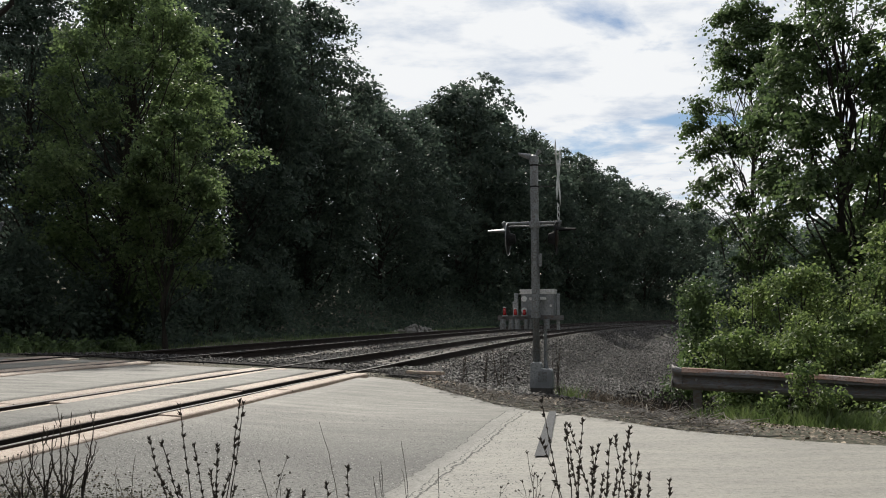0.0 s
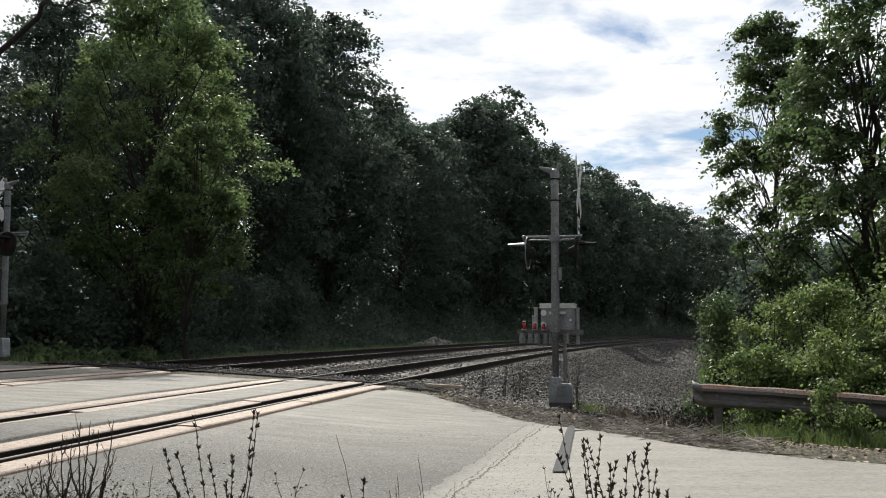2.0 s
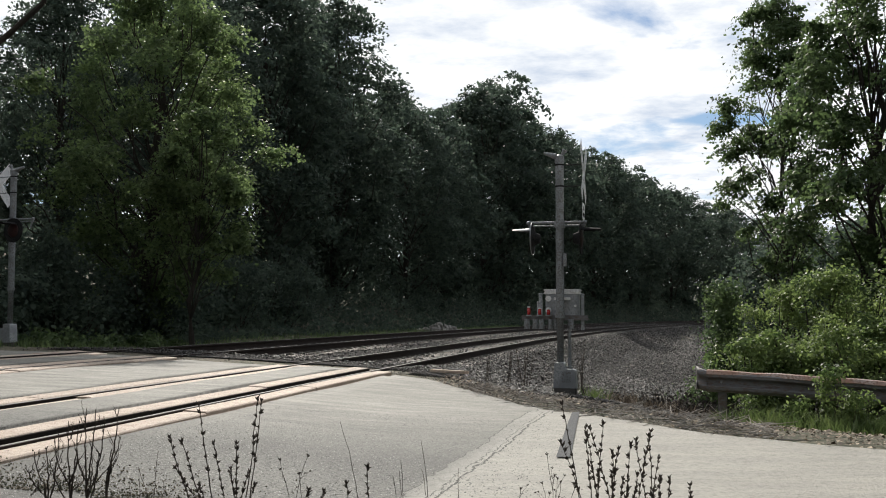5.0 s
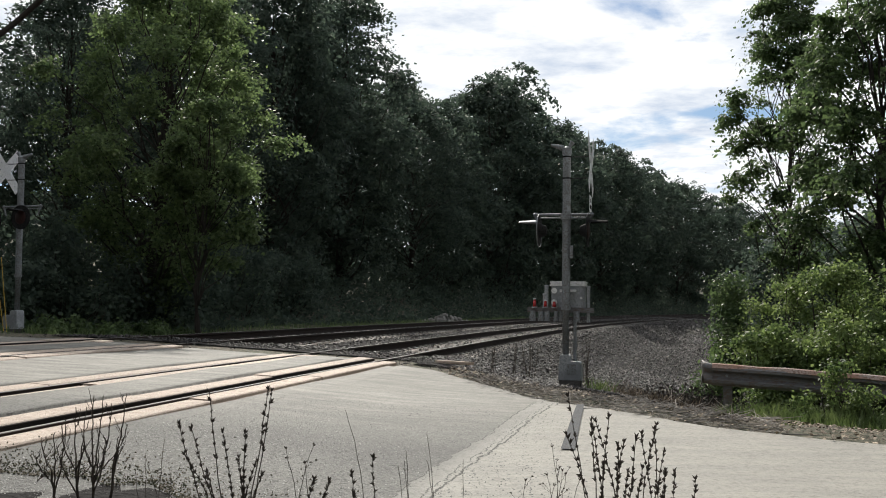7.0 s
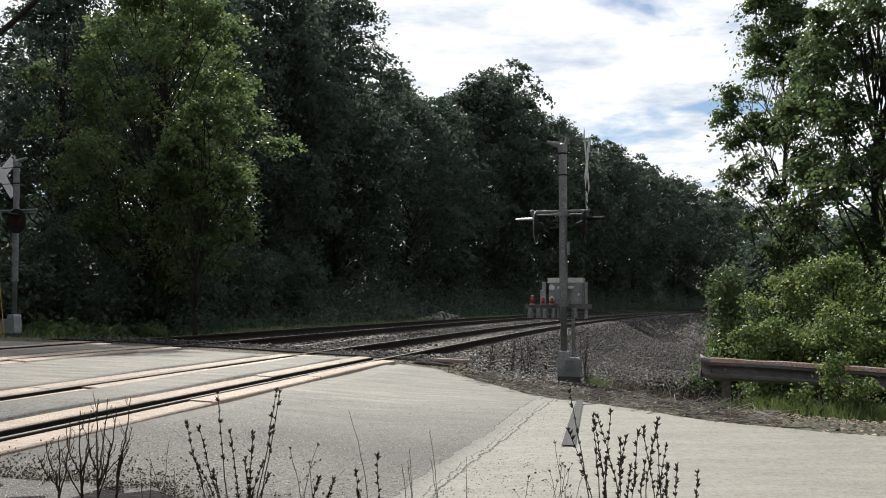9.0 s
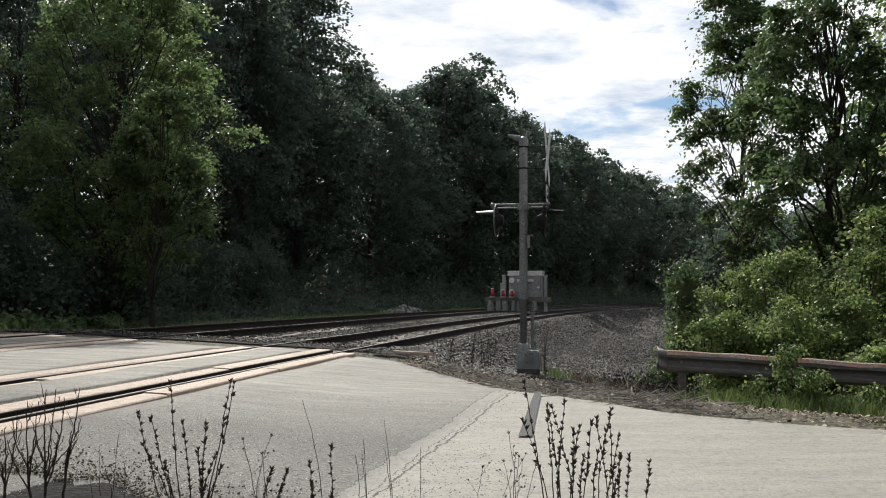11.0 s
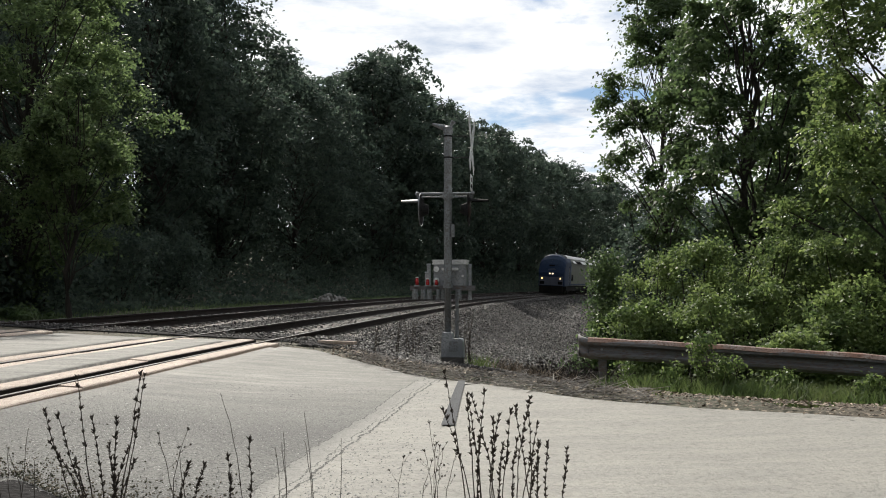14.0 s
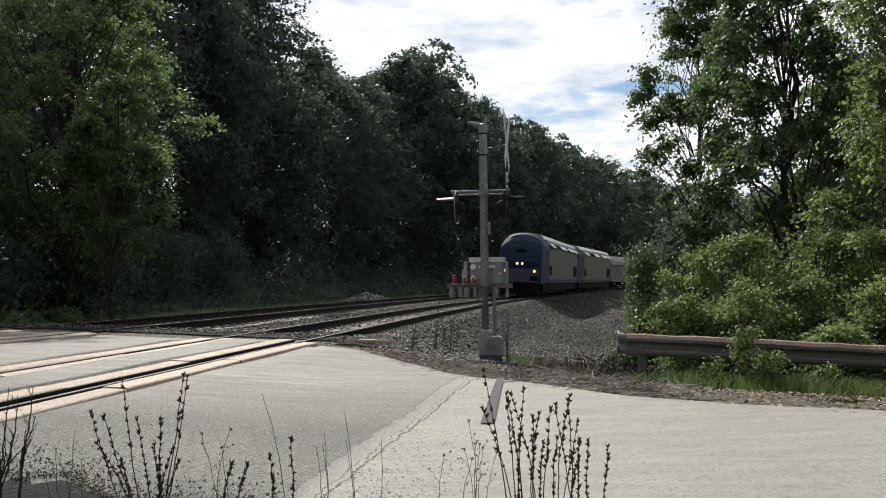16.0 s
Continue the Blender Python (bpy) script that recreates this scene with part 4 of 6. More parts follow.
def make_signal(name, label, at, box_on, lit):
    t = thing(name, label, "crossing signal", at, "crossing signals")
    bm = bmesh.new()
    box(bm, -0.09, 0.25, -0.12, 0.12, -0.5, 0.0, bevel=0.02)
    part("foundation", bm, M["old_concrete"], t)
    bm = bmesh.new()
    rings = []
    for z, a, b in ((-0.02, -0.10, 0.26), (0.05, -0.095, 0.255), (0.24, -0.088, 0.245), (0.268, -0.086, 0.225), (0.275, -0.085, 0.085), (0.35, -0.08, 0.075), (0.37, -0.06, 0.06)):
        rings.append([(a, -0.12, z), (b, -0.12, z), (b, 0.12, z), (a, 0.12, z)])
    loft(bm, rings)
    bmesh.ops.bevel(bm, geom=list(bm.edges), offset=0.006, segments=1, affect="EDGES")
    base = part("junction_base", bm, M["alu"], t)
    bm = bmesh.new()
    box(bm, 0.03, 0.17, -0.13, -0.12, 0.07, 0.24, bevel=0.004)
    rod(bm, (0.15, -0.13, 0.15), (0.15, -0.145, 0.15), 0.012, seg=8)
    part("base_door", bm, M["galv"], base)
    bm = bmesh.new()
    rod(bm, (0, 0, 0.3), (0, 0, 3.55), 0.052, seg=20)
    smooth(part("pole", bm, M["galv"], t))
    bm = bmesh.new()
    rod(bm, (0, 0, 1.1), (0, 0, 3.56), 0.064, seg=20)
    rod(bm, (0, 0, 1.06), (0, 0, 1.13), 0.078, seg=20)
    rod(bm, (0, 0, 3.50), (0, 0, 3.60), 0.075, seg=20)
    rod(bm, (0, 0, 3.60), (0, 0, 3.63), 0.075, 0.03, 20)
    part("sleeve", bm, M["galv"], t)
    for z in (3.46, 3.12):
        bm = bmesh.new()
        rod(bm, (0, 0, z - 0.012), (0, 0, z + 0.012), 0.071, seg=18)
        rod(bm, (0.05, -0.03, z), (0.36, -0.03, z), 0.004, seg=6)
        rod(bm, (0.05, 0.03, z), (0.36, 0.03, z), 0.004, seg=6)
        part("bracket", bm, M["black"], t)
    # crossbuck, standing out from the pole and facing +x
    for k, a in enumerate((45, -45)):
        bm = bmesh.new()
        m = Matrix.Translation((0.372 + 0.012 * k, 0, 3.33)) @ Matrix.Rotation(radians(a), 4, "X")
        box(bm, -0.002, 0.002, -0.108, 0.108, -0.57, 0.57, m)
        blade = part("crossbuck_blade", bm, M["white"], t)
        for q in (-0.42, -0.2, 0.2, 0.42):
            bm = bmesh.new()
            rod(bm, m @ Vector((-0.008, 0, q)), m @ Vector((0.008, 0, q)), 0.009, seg=6)
            part("bolt", bm, M["galv"], blade)
    if box_on:
        bm = bmesh.new()
        box(bm, 0.37, 0.374, -0.17, 0.17, 2.58, 2.84)
        plate = part("track_count_plate", bm, M["white"], t, "small pale plate under the crossbuck")
        bm = bmesh.new()
        for z, w in ((2.76, 0.05), (2.66, 0.11)):
            box(bm, 0.3745, 0.3765, -w, w, z - 0.03, z + 0.03)
        part("plate_marks", bm, M["black"], plate)
    # arms and light heads
    bm = bmesh.new()
    rod(bm, (-0.50, 0, 2.55), (0.40, 0, 2.55), 0.021, seg=12)
    rod(bm, (-0.50, 0, 2.50), (0.40, 0, 2.50), 0.014, seg=8)
    box(bm, -0.08, 0.08, -0.08, 0.08, 2.46, 2.58, bevel=0.015)
    for x in (-0.49, 0.39):
        bmesh.ops.create_uvsphere(bm, u_segments=12, v_segments=8, radius=0.036, matrix=Matrix.Translation((x, 0, 2.55)))
        rod(bm, (x, 0, 2.55), (x + (0.07 if x < 0 else -0.05), 0, 2.36), 0.017, seg=8)
    part("crossarm", bm, M["galv"], t)
    if box_on:
        light_unit(t, -1, -0.43, 2.30, False)
    else:
        # this head is swung round to face across the road
        head = light_unit(t, 1, 0.0, 2.30, False)
        head.matrix_basis = Matrix.Translation((-0.17, 0.2, 0)) @ Matrix.Rotation(radians(80), 4, "Z")
    light_unit(t, 1, 0.33 if box_on else 0.66, 2.30, lit)
    bm = bmesh.new()
    box(bm, 0.06, 0.11, -0.09, -0.02, 1.86, 2.06, bevel=0.006)
    part("small_junction_box", bm, M["galv"], t)
    # bell at the mast top
    bm = bmesh.new()
    rod(bm, (-0.06, 0, 3.60), (-0.25, 0, 3.66), 0.05, 0.02, 12)
    rod(bm, (0.04, 0, 3.62), (0.09, 0, 3.70), 0.02, 0.045, 12)
    part("bell", bm, M["galv"], t)
    if box_on:
        bm = bmesh.new()
        box(bm, -0.62, 0.42, 0.09, 0.15, 1.02, 1.10, bevel=0.006)
        part("support_bar", bm, M["guard"], t, "weathered horizontal bar across the mast")
        bm = bmesh.new()
        box(bm, -0.25, 0.27, 0.14, 0.44, 1.06, 1.48, bevel=0.02)
        cab = part("relay_box", bm, M["alu"], t, "silver-grey relay box with rounded lid")
        bm = bmesh.new()
        box(bm, -0.275, 0.295, 0.115, 0.465, 1.435, 1.458, bevel=0.006)
        box(bm, -0.262, 0.282, 0.128, 0.452, 1.458, 1.482, bevel=0.004)
        box(bm, -0.275, 0.295, 0.115, 0.465, 1.482, 1.51, bevel=0.010)
        # white lid: the sun on its edges is put into the colour
        part("lid", bm, M["white"], cab)
        bm = bmesh.new()
        for z in (1.18, 1.36):
            rod(bm, (-0.2, 0.145, z), (-0.2, 0.11, z), 0.045, seg=12)
        rod(bm, (0.22, 0.145, 1.25), (0.22, 0.12, 1.25), 0.02, seg=8)
        box(bm, -0.11, 0.15, 0.06, 0.14, 1.34, 1.38, bevel=0.006)
        part("dials", bm, M["white"], cab, "pale round dials and latch bar")
        for x, z0, z1, r in ((-0.33, 1.05, 1.43, 0.03), (0.33, 0.87, 1.42, 0.027), (-0.37, 1.05, 1.30, 0.018)):
            bm = bmesh.new()
            rod(bm, (x, 0.17, z0), (x, 0.17, z1), r, seg=12)
            rod(bm, (x, 0.17, z1), (x, 0.17, z1 + 0.02), r * 1.3, r * 0.9, 12)
            part("conduit", bm, M["alu"], t)
        for x, h in ((-0.50, 0.10), (-0.33, 0.08), (-0.19, 0.07)):
            bm = bmesh.new()
            rod(bm, (x, 0.05, 1.10), (x, 0.05, 1.10 + h), 0.028, 0.024, 14)
            bmesh.ops.create_uvsphere(bm, u_segments=12, v_segments=6, radius=0.024, matrix=Matrix.Translation((x, 0.05, 1.10 + h)))
            cap = smooth(part("red_cap", bm, M["redcap"], t, "red capped terminal"))
            bm = bmesh.new()
            rod(bm, (x, 0.05, 1.085), (x, 0.05, 1.105), 0.046, seg=12)
            part("collar", bm, M["alu"], cap)
            bm = bmesh.new()
            rod(bm, (x, 0.05, 1.10 + h + 0.02), (x, 0.05, 1.10 + h + 0.035), 0.024, seg=10)
            part("cap_top", bm, M["white"], cap, "pale top button")
        for x, w in ((-0.53, 0.05), (-0.40, 0.045), (-0.30, 0.05), (-0.16, 0.04), (-0.08, 0.035), (0.17, 0.04)):
            bm = bmesh.new()
            rod(bm, (x, 0.06, 0.88), (x, 0.06, 1.04), w, w * 0.85, 12)
            rod(bm, (x, 0.06, 0.93), (x, 0.06, 0.95), w * 1.15, seg=12)
            part("insulator", bm, M["galv"], t)
        bm = bmesh.new()
        rod(bm, (0.135, 0.08, 0.28), (0.135, 0.08, 1.04), 0.028, seg=12)
        rod(bm, (0.135, 0.08, 0.26), (0.135, 0.08, 0.31), 0.042, seg=12)
        part("down_pipe", bm, M["galv"], t)
    return t


def build_signals():
    m = Matrix.Translation((2.0, 14.15, -0.22)) @ Matrix.Rotation(radians(0.9), 4, "Y") @ Matrix.Rotation(radians(-15), 4, "Z")
    make_signal("crossing_signal", "grey crossing signal mast with crossbuck and relay box", m, True, False)
    x, y = -8.77, 19.1
    m = Matrix.Translation((x, y, 0.47)) @ Matrix.Rotation(radians(167), 4, "Z")
    make_signal("crossing_signal", "grey crossing signal mast with crossbuck beyond the far track", m, False, False)
    c = thing("relay_cabinet", "grey metal relay cabinet standing beside the far signal mast", "cabinet", Matrix.Translation((-10.02, 19.6, 0.42)))
    bm = bmesh.new()
    box(bm, -0.36, 0.36, -0.3, 0.3, 0.12, 1.40, bevel=0.015)
    body = part("body", bm, M["alu"], c)
    bm = bmesh.new()
    box(bm, -0.40, 0.40, -0.34, 0.34, 1.38, 1.46, bevel=0.02)
    part("roof", bm, M["alu"], c)
    bm = bmesh.new()
    box(bm, -0.32, 0.32, -0.312, -0.30, 0.18, 1.34, bevel=0.006)
    part("door", bm, M["galv"], body)
    bm = bmesh.new()
    box(bm, -0.3, 0.3, -0.25, 0.25, -0.4, 0.12)
    part("plinth", bm, M["concrete"], c)
    g = thing("guy_wire", "pair of yellow-sleeved guy wires anchored beside the mast", "guy wire", Matrix.Translation((-8.85, 18.7, 0.4)))
    for k in (0, 0.14):
        bm = bmesh.new()
        rod(bm, (0.02 + k * 0.4, 0, -0.1), (-0.40 + k, 0.35, 1.55), 0.008, seg=6)
        part("sleeve", bm, M["yellow"], g)


# ---- guardrail ----
RAIL_LINE = ((3.44, 11.36, 0.165), (5.0, 10.70, 0.07), (6.65, 10.0, -0.045), (9.0, 9.0, -0.18), (12.5, 7.5, -0.3), (18.0, 5.2, -0.4))


def build_guardrail():
    g = thing("guardrail", "rusting galvanised W-beam guardrail with a dented rounded end", "guardrail", kind="")
    pts = [Vector(p) for p in RAIL_LINE]
    # points along the line
    fine = []
    for a, b in zip(pts, pts[1:]):
        n = max(3, int((b - a).length / 0.25))
        fine += [a.lerp(b, i / n) for i in range(n)]
    fine.append(pts[-1])
    prof = [(0.0, 0.0), (0.025, -0.008), (0.062, -0.045), (0.065, -0.085), (0.012, -0.125), (0.006, -0.155), (0.012, -0.185), (0.065, -0.225), (0.062, -0.265), (0.025, -0.302), (0.0, -0.31)]
    prof = [(o, z * 0.84) for o, z in prof]
    rng = random.Random(9)
    breaks = [0]
    dist = 0
    for i in range(1, len(fine)):
        dist += (fine[i] - fine[i - 1]).length
        if dist > 3.8:
            breaks.append(i); dist = 0
    breaks.append(len(fine) - 1)
    for i0, i1 in zip(breaks, breaks[1:]):
        bm = bmesh.new()
        rings = []
        for i in range(i0, i1 + 1):
            p = fine[i]
            tan = (fine[min(i + 1, len(fine) - 1)] - fine[max(i - 1, 0)]).normalized()
            side = Vector((tan.y, -tan.x, 0)).normalized()       # towards the road
            bow = 0.012 * math.sin(i * 0.8) + rng.uniform(-0.006, 0.006)
            lap = 0.004 if i == i0 and i0 else 0
            outer = [p + side * (o + bow + lap) + Vector((0, 0, z + bow * 0.5)) for o, z in prof]
            inner = [v - side * 0.006 for v in outer]
            rings.append(outer + inner[::-1])
        loft(bm, rings)
        part("beam", bm, M["guard"], g)
        bm = bmesh.new()
        rings = []
        for i in range(i0, i1 + 1):
            p = fine[i]
            tan = (fine[min(i + 1, len(fine) - 1)] - fine[max(i - 1, 0)]).normalized()
            side = Vector((tan.y, -tan.x, 0)).normalized()
            w = 0.006 * math.sin(i * 2.3) + rng.uniform(-0.004, 0.004)
            rings.append([p + side * o + Vector((0, 0, z + w)) for o, z in ((-0.030, -0.03), (-0.036, 0.006), (0.0, 0.016), (0.034, 0.006), (0.070, -0.038), (0.064, -0.044), (0.03, -0.006), (0.0, 0.004))])
        loft(bm, rings)
        part("top_edge", bm, M["guardtop"], g, "rust-brown rolled top edge")
    # rounded end shoe, bent back
    tan = (fine[1] - fine[0]).normalized()
    side = Vector((tan.y, -tan.x, 0))
    bm = bmesh.new()
    rings = []
    for back, inward, f in ((0.0, 0.0, 1.0), (0.05, 0.004, 1.01), (0.09, 0.018, 1.03), (0.12, 0.045, 1.06), (0.135, 0.085, 1.08), (0.13, 0.12, 1.08)):
        c = fine[0] - tan * back - side * (inward - 0.002)
        out = [c + side * o * (1 - inward * 5) + Vector((0, 0, -0.13 + (z + 0.13) * f + back * 0.22)) for o, z in prof]
        inn = [v + tan * 0.008 - side * 0.004 for v in out]
        rings.append(out + inn[::-1])
    loft(bm, rings)
    smooth(part("end_shoe", bm, M["guard"], g, "rounded bent end piece"))
    bm = bmesh.new()
    c = fine[0] - tan * 0.138 - side * 0.03
    loft(bm, [[c + side * o + tan * back + Vector((0, 0, z)) for o, z in ((0.05, -0.25), (0.075, -0.21), (0.06, -0.16), (0.0, -0.13), (-0.04, -0.17), (-0.03, -0.24))] for back in (0.0, 0.012)])
    part("bent_lip", bm, M["concrete"], g, "pale bent lip of the torn end")
    # posts and bolts
    d = 0.17
    while d < 15:
        acc = 0
        for a, b in zip(fine, fine[1:]):
            L = (b - a).length
            if acc + L >= d:
                p = a.lerp(b, (d - acc) / L)
                tan = (b - a).normalized()
                break
            acc += L
        else:
            break
        turn = math.atan2(tan.y, tan.x)
        gz = ground_at(p.x, p.y) - 0.5
        m = Matrix.Translation((p.x, p.y, 0)) @ Matrix.Rotation(turn, 4, "Z")
        bm = bmesh.new()
        for y0, y1, x0, x1 in ((0.02, 0.028, -0.05, 0.05), (0.12, 0.128, -0.05, 0.05), (0.028, 0.12, -0.004, 0.004)):
            box(bm, x0, x1, y0, y1, gz, p.z - 0.03, m)
        post = part("post", bm, M["guard"], g)
        bm = bmesh.new()
        side = Vector((tan.y, -tan.x, 0))
        for z in (-0.13,):
            q = p + Vector((0, 0, z)) + side * 0.005
            rod(bm, q, q + side * 0.022, 0.018, 0.014, 8)
        part("bolt", bm, M["galv"], post)
        d += 1.9 if d > 1 else 3.5


# ---- dry weeds in the verge ----
def husk_mesh(name, seed, count, size, spread):
    """A dry head: pointed husks round the stem, or a round button of short ones."""
    rng = random.Random(seed)
    bm = bmesh.new()
    for k in range(count):
        a = k * 2.4 + rng.uniform(-0.4, 0.4)
        side = Vector((math.cos(a), math.sin(a), 0))
        p = Vector((0, 0, rng.uniform(-0.4, 0.5) * size))
        way = (side * spread * rng.uniform(0.7, 1.2) + Vector((0, 0, 1))).normalized()
        L = size * rng.uniform(0.8, 1.3)
        rod(bm, p, p + way * L * 0.4, size * 0.06, size * 0.19, 5, False)
        rod(bm, p + way * L * 0.4, p + way * L, size * 0.19, size * 0.02, 5, False)
    me = bpy.data.meshes.new(name)
    bm.to_mesh(me); bm.free()
    me.materials.append(M["dry"])
    return me


SPIKY = [husk_mesh("seed_head", 70 + i, 6, 0.0165, 0.7) for i in range(4)]
BUTTON = [husk_mesh("seed_head", 80 + i, 9, 0.011, 1.1) for i in range(2)]


def put_head(me, p, way, parent, rng, k=1.0):
    m = Matrix.Translation(p) @ way.to_track_quat("Z", "Y").to_matrix().to_4x4() @ Matrix.Rotation(rng.uniform(0, 6.28), 4, "Z") @ Matrix.Diagonal((k, k, k, 1))
    piece("seed_head", me, parent, m)


def stem_mesh(name, a, b, r0, r1, rng, bow, parent, knots=0):
    """A thin stalk that bows sideways, with small knots along it; gives its points and the object."""
    bm = bmesh.new()
    n = 10
    pts = []
    for i in range(n + 1):
        u = i / n
        p = a.lerp(b, u)
        p.x += bow * math.sin(math.pi * u)
        p += Vector((rng.uniform(-1, 1), rng.uniform(-1, 1), 0)) * 0.0035 * (i > 0)
        pts.append(p)
    loft(bm, [[p + Vector((math.cos(k * 1.2566), math.sin(k * 1.2566), 0)) * (r0 + (r1 - r0) * i / n) for k in range(5)] for i, p in enumerate(pts)])
    for _ in range(knots):
        i = rng.randint(2, n)
        w = Vector((rng.uniform(-1, 1), rng.uniform(-1, 1), 1.3)).normalized()
        rod(bm, pts[i], pts[i] + w * rng.uniform(0.008, 0.022), r0 * 0.5, 0.0006, 4, False)
    return pts, part(name, bm, M["dry"], parent)


def make_weed(label, stalks, y, heads, seed, thick=0.0036):
    """Stalks of (foot x, tip x, tip z) in one plant that sways as one. heads: 2 spiky all along, 1 a round button at the tip, 0 none."""
    rng = random.Random(seed)
    foot = sum(s[0] for s in stalks) / len(stalks)
    gz = ground_at(foot, y)
    t = thing("dry_weed", label, "dead weed", Matrix.Translation((foot, y, gz)), "dead weeds in the verge")
    for x0, x, z in stalks:
        a = Vector((x0 - foot, rng.uniform(-0.05, 0.05), -0.03))
        b = Vector((x - foot, rng.uniform(-0.10, 0.10), z - gz))
        pts, stalk = stem_mesh("stalk", a, b, thick, thick * 0.45, rng, (0.03 if b.x < a.x else -0.03) * rng.uniform(-0.7, 1.5), t, 5 if heads != 1 else 2)
        way = (pts[-1] - pts[-2]).normalized()
        if heads == 2:
            put_head(rng.choice(SPIKY), pts[-1], way, stalk, rng, 1.15)
            u = rng.uniform(0.02, 0.05)
            while u < min(0.62, 0.28 / max(0.2, z - gz)):
                i = (1 - u) * 10
                p = pts[int(i)].lerp(pts[min(10, int(i) + 1)], i - int(i))
                out = (way + Vector((rng.uniform(-0.7, 0.7), rng.uniform(-0.7, 0.7), 0))).normalized()
                put_head(rng.choice(SPIKY), p, out, stalk, rng, rng.uniform(0.8, 1.35))
                u += rng.uniform(0.025, 0.085)
        elif heads == 1:
            put_head(rng.choice(BUTTON), pts[-1], way, stalk, rng)
            for _ in range(2):
                p = pts[rng.randint(6, 9)]
                q = p + Vector((rng.uniform(-0.05, 0.05), rng.uniform(-0.02, 0.02), rng.uniform(0.03, 0.07)))
                _, twig = stem_mesh("twig", p, q, thick * 0.5, thick * 0.3, rng, 0.0, stalk)
                put_head(rng.choice(BUTTON), q, (q - p).normalized(), twig, rng, 0.7)
    return t


def make_shrub_stalks(label, stems, y, seed):
    """Bare twiggy stems: (foot x, fork (x, z), tips (x, z)) each."""
    rng = random.Random(seed)
    foot = sum(s[0] for s in stems) / len(stems)
    gz = ground_at(foot, y)
    t = thing("dry_weed", label, "dead weed", Matrix.Translation((foot, y, gz)), "dead weeds in the verge")
    for x0, (fx, fz), tips in stems:
        a = Vector((x0 - foot, rng.uniform(-0.04, 0.04), -0.03))
        f = Vector((fx - foot, a.y, fz - gz))
        pts, stalk = stem_mesh("stalk", a, f, 0.0075, 0.0055, rng, 0.004, t, 3)
        for k, (x, z) in enumerate(tips):
            root = pts[10 - k % 4] if k else pts[10]
            b = Vector((x - foot, a.y + rng.uniform(-0.06, 0.06), z - gz))
            tp, twig = stem_mesh("twig", root, b, 0.0042, 0.0016, rng, (b.x - root.x) * 0.22, stalk, 9)
            for _ in range(2):
                i = rng.randint(4, 8)
                w = Vector((rng.choice((-0.6, 0.6)) * rng.uniform(0.5, 1), rng.uniform(-0.3, 0.3), 1)).normalized()
                stem_mesh("twig_tip", tp[i], tp[i] + w * rng.uniform(0.04, 0.10), 0.0022, 0.001, rng, 0.004, twig, 3)
    return t


WEEDS = []


